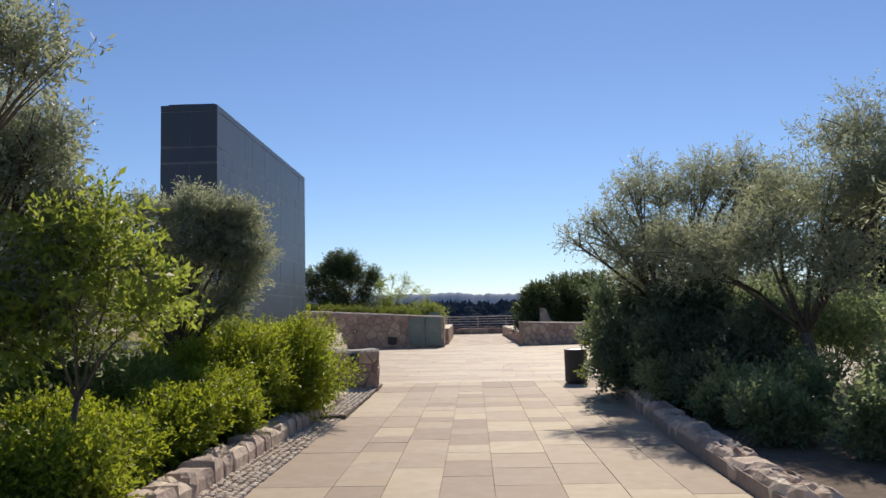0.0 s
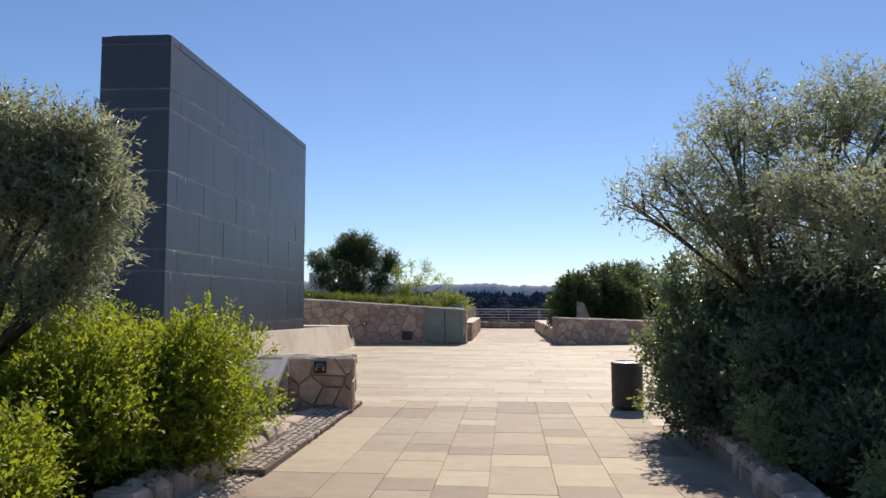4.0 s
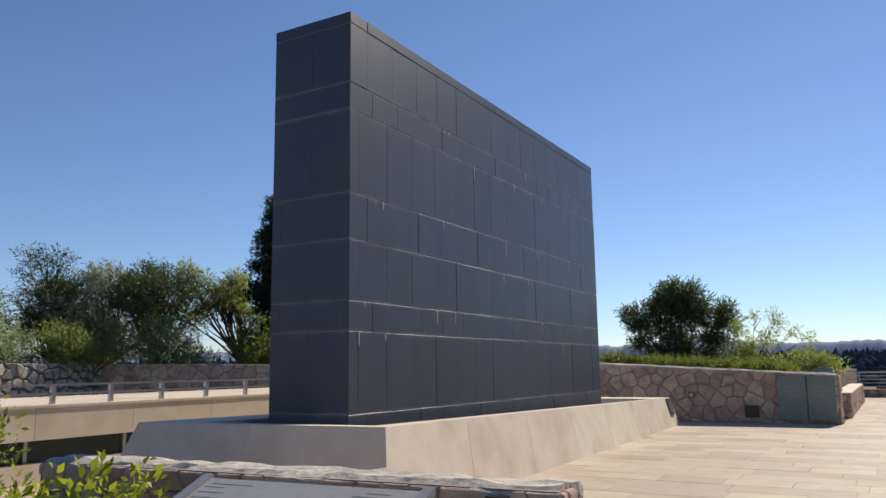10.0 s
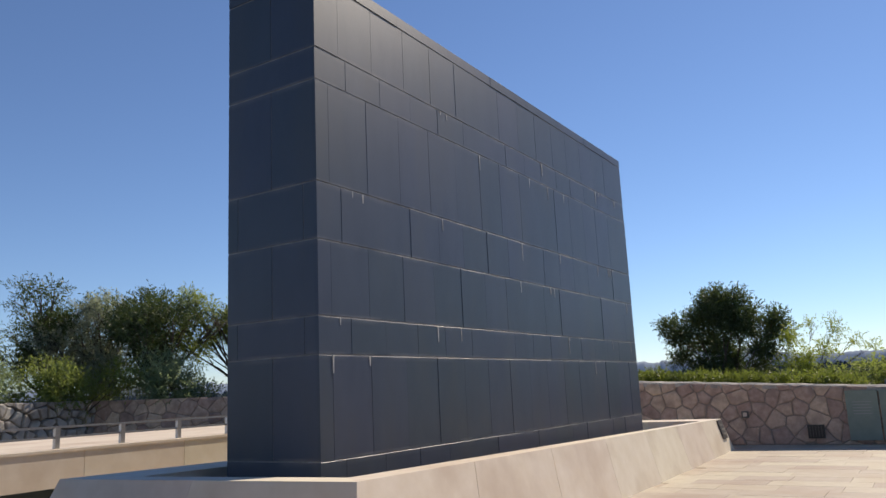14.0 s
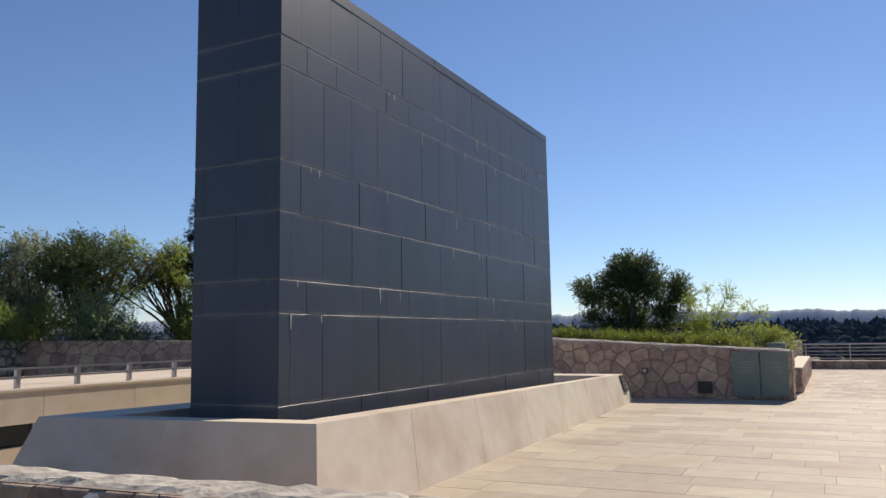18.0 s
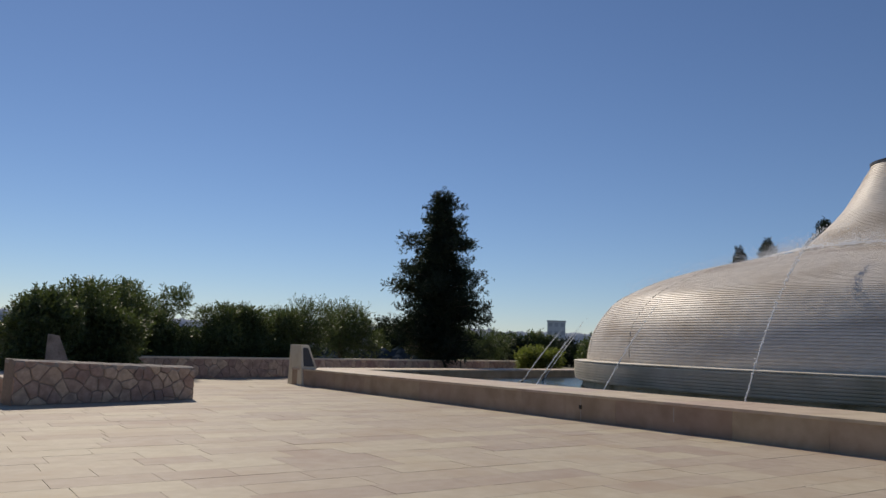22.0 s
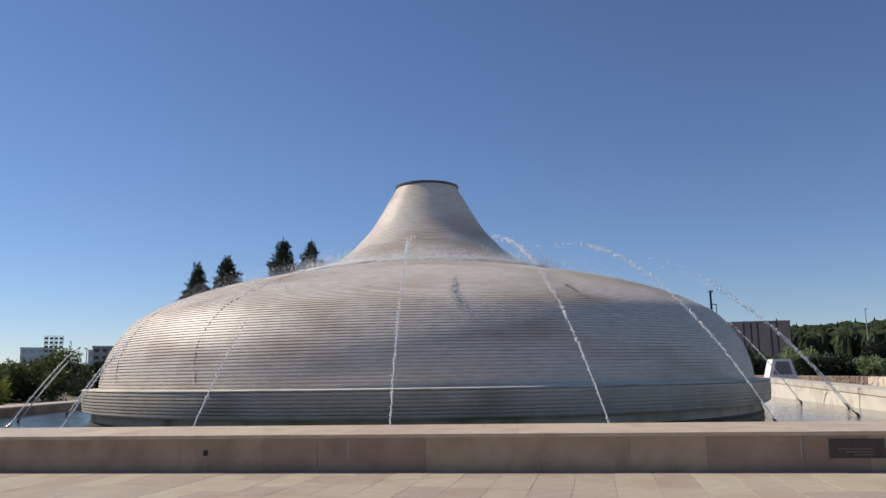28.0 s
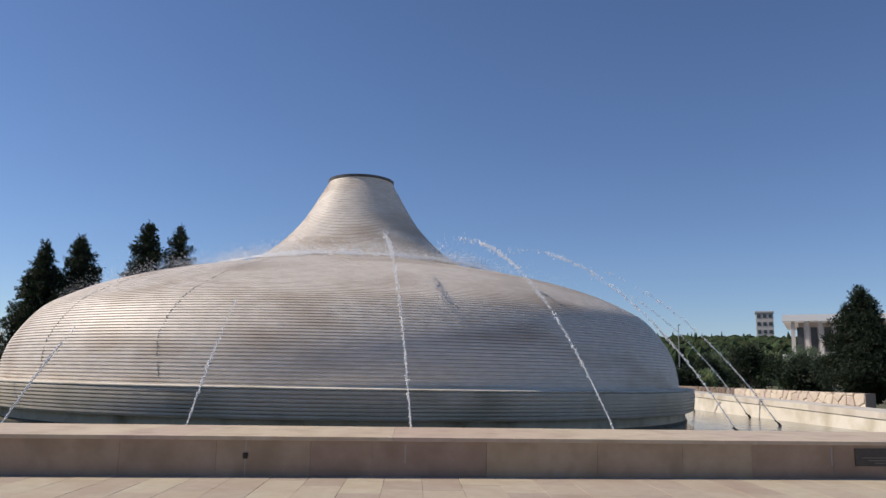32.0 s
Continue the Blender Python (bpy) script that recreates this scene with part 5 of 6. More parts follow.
BR = "dense bright green shrub with small shiny leaves"
DK = "dark green shaded shrub in the bed"
for i, (x, y, w, h, tw) in enumerate(((-3.35, 6.6, 0.75, 0.85, 2600), (-3.55, 8.2, 0.8, 1.05, 3000), (-3.2, 9.5, 0.75, 1.2, 3400), (-2.78, 10.8, 0.82, 1.5, 5600), (-2.62, 11.15, 0.55, 1.35, 4200), (-4.1, 11.2, 0.95, 1.5, 4600), (-4.6, 9.0, 0.9, 1.3, 2600), (-2.95, 5.3, 0.55, 0.75, 1800), (-2.95, 7.4, 0.55, 0.8, 2000), (-2.85, 8.7, 0.55, 0.9, 2200), (-2.8, 9.8, 0.6, 1.45, 3000))):
    # the shaded middle of the row is imitated with darker leaf colour
    shade = i in (1, 6)
    shrub("green shrub with small leaves, coloured darker for shade" if shade else BR, x - 0.36, y, w, h, L_MID if shade else L_BRIGHT, 200 + i, int(tw * 1.4), 0.048, 0.022)
for i, (x, y, w, h, tw) in enumerate(((-4.2, 5.0, 0.8, 0.95, 1800), (-5.4, 7.2, 1.0, 1.4, 1800), (-5.9, 10.2, 1.2, 1.7, 1800), (-6.6, 12.6, 1.0, 1.4, 1500), (-3.5, 4.0, 0.6, 0.6, 1200))):
    shrub(DK, x - 0.35, y, w, h, L_MID if i % 2 else L_DARK, 220 + i, tw)
plant("sapling", "young tree with bright yellow-green leaves", "tree", (-3.75, 6.1, 0.04), [(0.1, 0, 1.65, 0.42, 0.4, 0.26), (0.5, 0.05, 1.95, 0.34, 0.3, 0.2), (0.0, 0.1, 2.2, 0.38, 0.36, 0.24), (0.65, 0.1, 1.5, 0.32, 0.28, 0.18), (-0.3, 0, 1.3, 0.35, 0.35, 0.26), (0.9, 0.1, 1.62, 0.2, 0.2, 0.12), (0.35, 0.1, 2.35, 0.2, 0.2, 0.14)], L_YELLOW, 240, 520, 9, 0.08, 0.038, 0.03, 0.28, 0.25)
OL = "olive tree with grey-green leaves beside the path"
olive(OL, (-4.2, 10.0, 0.04), [(0.4, 0, 2.35, 0.55, 0.55, 0.42), (0.95, 0, 2.30, 0.42, 0.42, 0.32), (-0.4, 0.1, 2.4, 0.5, 0.5, 0.42), (0.5, 0.1, 2.8, 0.42, 0.42, 0.26), (-0.1, 0.2, 1.85, 0.5, 0.5, 0.34), (-0.9, 0.1, 2.1, 0.5, 0.5, 0.4), (-1.1, 0.3, 2.7, 0.4, 0.4, 0.3), (-0.25, 0.1, 2.9, 0.3, 0.3, 0.22), (-1.6, 0.2, 2.4, 0.4, 0.4, 0.34), (0.55, 0.1, 1.65, 0.4, 0.4, 0.26), (0.85, 0.0, 2.75, 0.24, 0.24, 0.18), (-0.65, 0.2, 2.95, 0.25, 0.25, 0.2), (0.15, 0.0, 3.0, 0.2, 0.2, 0.16), (-1.5, 0.1, 1.8, 0.35, 0.35, 0.26), (0.75, 0.0, 2.55, 0.3, 0.3, 0.26), (0.85, 0.1, 1.95, 0.28, 0.28, 0.2)], 250, 7600, 0.07)
olive("olive tree with grey-green leaves deeper in the bed", (-6.2, 9.6, 0.04), [(0.2, 0, 2.75, 0.6, 0.6, 0.42), (-0.5, 0.2, 2.6, 0.7, 0.6, 0.5), (0.5, 0.1, 3.1, 0.4, 0.4, 0.28), (-0.2, 0, 3.2, 0.45, 0.45, 0.3), (0.6, 0, 2.4, 0.5, 0.5, 0.36), (-0.9, 0.2, 3.0, 0.5, 0.5, 0.4), (0.0, 0.1, 2.0, 0.6, 0.6, 0.4)], 253, 3400, 0.07)
olive(OL, (-4.75, 6.3, 0.04), [(0.2, 0, 2.7, 0.7, 0.7, 0.5), (-0.6, 0.4, 3.0, 0.8, 0.8, 0.55), (0.75, 0.2, 2.2, 0.5, 0.5, 0.42), (0.0, 0.4, 3.3, 0.55, 0.55, 0.4), (0.5, 0.2, 2.9, 0.4, 0.4, 0.32), (-0.8, -0.5, 2.2, 0.8, 0.8, 0.7), (0.3, -0.2, 1.6, 0.7, 0.7, 0.5), (0.9, 0.1, 1.6, 0.45, 0.45, 0.4), (-0.3, 0.2, 3.7, 0.4, 0.4, 0.3), (0.9, 0.2, 2.5, 0.3, 0.3, 0.22), (0.7, 0.1, 3.15, 0.3, 0.3, 0.2)], 251, 8000, 0.08)
olive(OL, (-3.85, 4.7, 0.04), [(0.35, 0, 3.35, 0.45, 0.45, 0.25), (0.6, 0.1, 3.22, 0.33, 0.3, 0.18), (-0.4, 0, 3.5, 0.6, 0.6, 0.4)], 252, 1224, 0.05)
# east side
olive(OL, (4.0, 9.7, 0.04), [(-0.5, 0.2, 2.3, 0.75, 0.8, 0.55), (-1.2, 0.6, 2.1, 0.6, 0.6, 0.45), (0.4, 0, 2.8, 0.9, 0.9, 0.65), (1.2, -0.2, 2.9, 0.9, 0.9, 0.7), (-0.1, 0.7, 2.9, 0.6, 0.6, 0.45), (0.9, 0.5, 3.75, 0.7, 0.7, 0.5), (1.5, 0.3, 3.6, 0.7, 0.7, 0.6), (-1.6, 0.9, 2.35, 0.4, 0.4, 0.3), (0.2, -0.5, 1.9, 0.8, 0.7, 0.4)], 260, 5712, 0.09)
olive(OL, (4.9, 7.2, 0.04), [(-0.3, 0, 2.3, 0.7, 0.7, 0.6), (0.4, 0.2, 2.9, 0.9, 0.9, 0.7), (1.0, 0, 2.4, 0.9, 0.9, 0.8), (0.1, -0.4, 3.1, 0.6, 0.6, 0.5)], 261, 3536, 0.09)
olive(OL, (3.15, 12.4, 0.04), [(-0.5, 0.0, 2.7, 0.65, 0.65, 0.5), (-1.2, 0.2, 2.75, 0.55, 0.5, 0.4), (-1.4, 0.2, 2.8, 0.28, 0.28, 0.25), (-0.7, 0.1, 3.4, 0.5, 0.5, 0.4), (0.2, 0, 3.3, 0.75, 0.75, 0.6), (0.9, 0, 3.1, 0.8, 0.8, 0.7), (-0.2, 0.4, 3.4, 0.45, 0.45, 0.35), (0.6, 0.2, 3.5, 0.5, 0.5, 0.4), (1.2, -0.2, 2.4, 0.6, 0.6, 0.5), (-0.95, 0.2, 2.35, 0.5, 0.5, 0.35), (-0.2, 0.1, 2.25, 0.7, 0.7, 0.45), (0.6, -0.1, 2.35, 0.75, 0.75, 0.5), (1.6, 0.1, 3.3, 0.7, 0.7, 0.6), (-0.6, 0.4, 2.0, 0.5, 0.5, 0.4), (0.3, 0.3, 1.95, 0.65, 0.65, 0.4), (1.1, 0.1, 3.75, 0.4, 0.4, 0.35), (-1.75, 0.1, 2.6, 0.25, 0.25, 0.2)], 262, 6168, 0.08)
for i, (x, y, w, h, tw, lf) in enumerate(((2.85, 13.3, 0.62, 2.15, 6400, L_HEDGE), (3.3, 12.2, 0.8, 2.0, 5400, L_HEDGE), (4.7, 12.9, 0.9, 2.1, 2600, L_DARK), (2.85, 12.4, 0.5, 1.7, 4200, L_HEDGE), (3.55, 10.6, 0.7, 1.5, 3600, L_HEDGE), (3.05, 11.3, 0.5, 1.3, 3000, L_HEDGE), (3.1, 10.2, 0.45, 0.85, 2000, L_HEDGE), (3.05, 9.2, 0.42, 0.7, 1800, L_DARK), (3.0, 7.9, 0.42, 0.65, 1600, L_DARK), (2.95, 12.9, 0.5, 0.9, 2600, L_HEDGE), (5.2, 11.0, 1.0, 1.9, 2000, L_DARK), (3.6, 8.9, 0.6, 0.85, 1700, L_DARK), (4.7, 8.4, 0.8, 1.0, 1700, L_DARK), (3.7, 7.0, 0.55, 0.7, 1500, L_DARK), (4.6, 6.2, 0.8, 0.9, 1500, L_DARK), (6.4, 8.6, 1.1, 1.6, 1400, L_DARK), (2.72, 13.55, 0.38, 1.7, 3000, L_MID), (2.78, 13.1, 0.36, 0.95, 2200, L_HEDGE), (2.85, 11.8, 0.4, 1.0, 2200, L_HEDGE), (2.8, 10.9, 0.36, 0.8, 1800, L_DARK))):
    shrub(DK if lf is not L_MID else "green leafy hedge shrub beside the bin", x - 0.22, y + 0.15, w, h, lf, 270 + i, tw, *((0.068, 0.034) if lf is L_HEDGE else (0.055, 0.024)))

# ---- plants round the plaza ----
hg = thing("hedge", "low uneven strip of green ground cover on the stone wall", "hedge", at=(-5.6, 34.4, 1.4))
hb = []
hr = random.Random(77)
for i in range(90):
    t = i / 89
    hb.append((-3.2 + 6.2 * t + hr.uniform(-0.1, 0.1), hr.uniform(-0.35, 0.6), 0.36 - 0.40 * t + hr.uniform(-0.10, 0.10), 0.16, 0.25, hr.uniform(0.12, 0.24)))
part("foliage", leaves_mesh("foliage", hb, 3600, 8, 0.085, 0.022, 5, L_COVER, 0.22, 0.1, 0.9), L_COVER, hg)
rt = [(hx, hy, hz, hw, hw, hw * 0.8) for hx, hy, hz, hw in ((0.0, 0, 2.9, 0.75), (-0.9, 0.2, 2.6, 0.7), (0.85, 0, 2.65, 0.7), (-1.45, 0, 2.05, 0.6), (1.5, 0.1, 2.0, 0.6), (0.35, -0.2, 2.2, 0.7), (-0.55, 0.3, 1.9, 0.65), (0.45, 0.2, 3.25, 0.45), (-0.4, 0, 3.2, 0.45), (1.3, 0, 1.4, 0.5), (-1.35, 0.2, 1.45, 0.5), (0.2, 0.3, 1.5, 0.5), (1.75, 0, 2.5, 0.35), (-1.75, 0, 2.5, 0.35), (0.0, 0, 1.0, 0.5), (-0.8, 0.1, 0.95, 0.45), (0.9, 0.1, 0.95, 0.45))]
rtree = thing("round_tree", "rounded dark green tree with many stems behind the stone wall", "tree", at=(-6.6, 38.2, 1.1))
part("trunk", limbs_mesh("trunk", (0, 0, 0), rt, 0.09, 300, 0.08, 3), BARK, rtree)
part("crown", leaves_mesh("crown", [(a, b, c * 0.97, d, e, f) for a, b, c, d, e, f in loosen(rt, 300, 8, 0.52)], 5600, 9, 0.10, 0.032, 300, L_GARDEN, 0.34, 0.1), L_GARDEN, rtree)
st_b = [(0, 0, 0.9, 0.6, 0.6, 0.5), (0.45, 0, 1.35, 0.4, 0.4, 0.35), (0.85, 0, 1.95, 0.3, 0.3, 0.22), (-0.35, 0, 1.6, 0.35, 0.35, 0.3), (1.35, 0, 1.55, 0.22, 0.22, 0.16), (0.2, 0, 2.05, 0.28, 0.28, 0.2), (1.75, 0, 1.3, 0.18, 0.18, 0.14), (-0.7, 0, 1.0, 0.35, 0.35, 0.3), (0.6, 0, 0.6, 0.4, 0.4, 0.3)]
stree = thing("small_tree", "small open tree with yellow-green feathery leaves", "tree", at=(-4.1, 37.6, 1.1))
part("trunk", limbs_mesh("trunk", (0, 0, 0), st_b, 0.035, 301, 0.15, 4), BARK, stree)
part("crown", leaves_mesh("crown", loosen(st_b, 301, 4, 0.45), 620, 9, 0.085, 0.03, 301, L_YELLOW, 0.32, 0.1), L_YELLOW, stree)
plant("shrub", "low green shrub behind the stone wall", "shrub", (-2.4, 36.5, 1.2), [(0, 0, 0.4, 0.7, 0.6, 0.4), (0.6, 0, 0.3, 0.5, 0.5, 0.3)], L_MID, 302, 700, 8, 0.08, 0.03, 0.03, 0.3, 0.4)
for i, (x, y, w, h) in enumerate(((3.2, 38.3, 1.0, 3.0), (5.0, 40.0, 1.5, 3.3), (5.9, 42.5, 1.3, 3.5), (7.2, 46.6, 1.9, 3.8), (9.3, 47.3, 1.8, 3.9), (11.2, 47.9, 1.6, 3.8), (13.0, 48.6, 1.5, 3.4), (14.8, 49.3, 1.4, 3.2))):
    rng = random.Random(310 + i)
    plant("garden_bush", "large dark green rounded bush in the garden", "shrub", (x, y, 0.0), blobset(rng, 16, 0, 0, h * 0.5, w * 0.6, 0.6, h * 0.33, h * 0.12, h * 0.22), L_GARDEN, 310 + i, 4200, 9, 0.12, 0.042, 0.05, 0.35, 0.2, 0.3, "garden bushes")
for i, (x, y, w, h) in enumerate(((16.5, 51.0, 2.6, 4.1), (20.5, 53.5, 2.8, 4.4), (12.8, 50.5, 1.8, 2.9), (36.0, 60.0, 2.5, 3.2))):
    rng = random.Random(330 + i)
    plant("garden_bush", "broad grey-green tree-like bush beyond the wall", "shrub", (x, y, -0.1), blobset(rng, 10, 0, 0, h * 0.52, w * 0.6, 0.8, h * 0.2, h * 0.22, h * 0.34), L_GARDEN, 330 + i, 2600, 9, 0.14, 0.04, 0.10, 0.45, 0.4, 0.3, "garden bushes")


rng = random.Random(345)
plant("garden_bush", "bright green bush beyond the far pool wall", "shrub", (32.2, 49.2, -0.1), blobset(rng, 12, 0, 0, 0.95, 1.2, 0.8, 0.35, 0.4, 0.7), L_COVER, 345, 2600, 9, 0.13, 0.05, 0.06, 0.4, 0.4, 0.3, "garden bushes")


def conifer(label, x, y, h, r, seed, n, leaf=L_PINE, base_z=-0.1, power=0.75, low=0.08, tip=0.06, layered=False):
    """Whorls of short drooping boughs round a straight trunk, with an uneven outline."""
    ob = thing("conifer_tree", label, "tree", at=(x, y, base_z))
    rng = random.Random(seed)
    vs, fs = [], []
    tube(vs, fs, [(0, 0, -0.1), (0, 0, h * 0.5), (0, 0, h * 0.96)], [h * 0.022, h * 0.014, 0.02], 8)
    bl = []
    for i in range(n):
        t = low + (1 - low - 0.02) * (i / n) ** 0.9
        rr = r * ((1 - t) ** power) * (0.55 + 0.55 * min(1, t / 0.25)) * rng.uniform(0.55, 1.15) + r * tip * (1 - t)
        a = rng.uniform(0, 2 * math.pi)
        e = Vector((math.cos(a) * rr * 0.78, math.sin(a) * rr * 0.78, h * t + rr * 0.15))
        if layered:
            # a long bough: tufts that shrink towards its upturned tip
            for g in (0.45, 0.68, 0.88, 1.06, 1.2):
                w = (0.30 - 0.19 * g) * rr + 0.06
                bl.append((e.x * g + rng.gauss(0, 0.07), e.y * g + rng.gauss(0, 0.07), e.z + rr * 0.12 * (g - 0.6) ** 2, w, w, w * 0.6 + 0.03))
        else:
            bl.append((e.x, e.y, e.z, rr * 0.34 + 0.05, rr * 0.34 + 0.05, rr * 0.18 + 0.08))
        if i % 3 == 0:
            bl.append((0, 0, h * t, rr * 0.45 + 0.05, rr * 0.45 + 0.05, h * 0.03 + 0.1))
        tube(vs, fs, [(0, 0, h * t - 0.1), (e.x * 0.6, e.y * 0.6, e.z - 0.05), tuple(e)], [0.04, 0.03, 0.012], 5)
    part("trunk", mesh_of("trunk", vs, fs, BARK), BARK, ob)
    part("crown", leaves_mesh("crown", bl, n * 95, 9, min(0.17, 0.07 * r), min(0.055, 0.024 * r), seed, leaf, min(0.34, 0.10 * r), 0.1, 0.35), leaf, ob)
    return ob


conifer("tall dark conifer with an uneven outline beyond the garden wall", 25.6, 50.6, 10.9, 3.6, 350, 130, power=0.58, layered=True)
conifer("slim dark cypress behind the west wall", -20.3, 32.2, 8.5, 1.12, 351, 240, power=0.24, tip=0.06)
for i, (x, y, h, r, pw) in enumerate(((55.4, 50.7, 10.7, 2.6, 0.8), (55.8, 48.4, 11.2, 3.0, 0.75), (55.4, 43.5, 12.1, 2.0, 0.5), (55.6, 41.3, 12.0, 1.5, 0.4))):
    conifer("dark conifer standing behind the dome", x, y, h, r, 360 + i, 150, power=pw)
conifer("dense dark conifer near the far stone wall", 49.0, -4.3, 7.8, 3.0, 370, 150, power=0.8)
# grey-green trees behind the west court
for i in range(13):
    rng = random.Random(400 + i)
    t = i / 12
    x, y = -33 + 16 * t + rng.uniform(-1, 1), 18 + 21 * t + rng.uniform(-1, 1)
    h = rng.uniform(4.3, 5.6)
    plant("garden_tree", "loose grey-green tree behind the west wall", "tree", (x, y, 1.0), loosen(blobset(rng, 8, 0, 0, h * 0.62, 1.4, 1.4, h * 0.22, 0.8, 1.25), 400 + i, 5, 0.44), (L_MID, L_GARDEN, L_OLIVE, L_GARDEN)[i % 4], 400 + i, 2300, 9, 0.12, 0.036, 0.11, 0.40, 0.1, 0.3, "trees behind the west wall", 4)
for i in range(9):
    rng = random.Random(430 + i)
    t = i / 8
    x, y = -26.5 + 11 * t, 18.5 + 19.5 * t
    plant("garden_bush", "green bush behind the west wall", "shrub", (x, y, 1.0), blobset(rng, 8, 0, 0, 1.3, 0.9, 0.9, 0.5, 0.5, 0.85), L_MID if i % 2 else L_DARK, 430 + i, 1200, 9, 0.11, 0.035, 0.05, 0.4, 0.35, 0.3, "garden bushes")

# ---- distance ----
def ridge(name, label, dist, a0, a1, heights, material, seed, fluff, base=-0.2, step=0.12):
    """A wooded ridge far off: a long bank whose crest carries rounded treetops."""
    vs, fs = [], []
    n = int((a1 - a0) / step)
    for i in range(n + 1):
        a = radians(a0 + (a1 - a0) * i / n)
        h = float(np.interp(i / n, np.linspace(0, 1, len(heights)), heights))
        q = a * dist
        tops = abs(noise.noise(Vector((q * 0.11, seed, 0)))) + 0.6 * abs(noise.noise(Vector((q * 0.23, seed, 3))))
        h += fluff * (0.45 * noise.noise(Vector((q * 0.012, seed, 4))) + 0.28 * noise.noise(Vector((q * 0.04, seed, 8))) + 0.38 * tops)
        for d, z in ((dist, base), (dist * 1.02, h * 0.6), (dist * 1.03, h * 0.85), (dist * 1.04, h), (dist * 1.3, base)):
            vs.append((d * math.sin(a), 20 + d * math.cos(a), z))
    for i in range(n):
        for k in range(4):
            fs.append((i * 5 + k, (i + 1) * 5 + k, (i + 1) * 5 + k + 1, i * 5 + k + 1))
    return tagged(new(name, mesh_of(name, vs, fs, material, True)), label, "hill", kind="structure")


def far_woods(label, count, a0, a1, d0, d1, top0, top1, seed, wide=1.0, slender=0.3, material=None):
    """Hundreds of small treetops that fill the valley beyond the terrace."""
    rng = random.Random(seed)
    vs, fs = [], []
    for _ in range(count):
        a = radians(rng.uniform(a0, a1))
        t = rng.random() ** 0.7
        d = d0 + (d1 - d0) * t
        top = top0 + (top1 - top0) * t + rng.uniform(-0.5, 0.6) * (0.4 + t)
        r = (0.7 + 1.1 * t) * rng.uniform(0.7, 1.3) * wide
        x, y = d * math.sin(a), 20 + d * math.cos(a)
        slim = rng.random() < slender
        prof = ((0.9, 0.0), (1.0, 0.45), (0.62, 0.8), (0.0, 1.0)) if not slim else ((0.5, 0.0), (0.45, 0.5), (0.25, 0.85), (0.0, 1.12))
        if wide > 2 and not slim:
            prof = ((0.85, 0.30), (1.0, 0.72), (0.68, 0.92), (0.0, 1.0))
        b = len(vs)
        for k, (rr, hh) in enumerate(prof[:3]):
            for i in range(7):
                q = 2 * math.pi * i / 7 + k * 0.4
                e = r * rr * rng.uniform(0.75, 1.2)
                vs.append((x + e * math.cos(q), y + e * math.sin(q), -0.3 + (top + 0.3) * hh * rng.uniform(0.95, 1.05)))
        vs.append((x, y, -0.3 + (top + 0.3) * prof[3][1]))
        for k in range(2):
            for i in range(7):
                fs.append((b + k * 7 + i, b + k * 7 + (i + 1) % 7, b + (k + 1) * 7 + (i + 1) % 7, b + (k + 1) * 7 + i))
        for i in range(7):
            fs.append((b + 14 + i, b + 14 + (i + 1) % 7, b + 21))
    tagged(new("far_woods", mesh_of("far_woods", vs, fs, material or HILL)), label, "woods", kind="stuff")


far_woods("dark woods in the valley beyond the terrace, tinted blue for haze", 2800, -70, 38, 42, 190, 0.4, 4.2, 901)
ridge("backdrop_woods", "dark wooded slope across the valley, tinted blue for haze", 170, -75, 62, [2.6, 2.8, 3.2, 3.4, 3.2, 3.2, 3.0, 2.8], HILL, 1, 1.6)
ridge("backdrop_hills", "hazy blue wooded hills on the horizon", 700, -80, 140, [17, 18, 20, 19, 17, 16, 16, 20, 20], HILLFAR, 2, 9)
ridge("backdrop_east_woods", "dark wooded rise beyond the museum roofs", 330, 62, 150, [6, 8, 12, 14, 15, 15, 15, 14], EASTWOOD, 3, 5.5)
far_woods("dark green woods on the rise beyond the museum", 1500, 90, 150, 225, 325, 10.0, 18.5, 907, 2.6, 0.08, EASTWOOD)


def city_block(label, bearing, dist, w, h, storeys, bays, material, base=0.0, depth=12.0):
    a = radians(bearing)
    ob = thing("far_building", label, "building", at=(dist * math.sin(a), 20 + dist * math.cos(a), base), turn=-bearing)
    part("wall", box_bm(-w / 2, w / 2, 0, depth, -1, h), material, ob)
    part("roof", box_bm(-w / 2 - 0.3, w / 2 + 0.3, -0.3, depth, h, h + 0.6), material, ob)
    for s in range(storeys):
        for b in range(bays):
            x = -w / 2 + w * (b + 0.5) / bays
            z = h * (s + 0.35) / storeys
            part("window", box_bm(x - w / bays * 0.3, x + w / bays * 0.3, -0.12, 0.1, z, z + h / storeys * 0.45), HAZEDWIN if material is HAZED else DARKWIN, ob)
    return ob


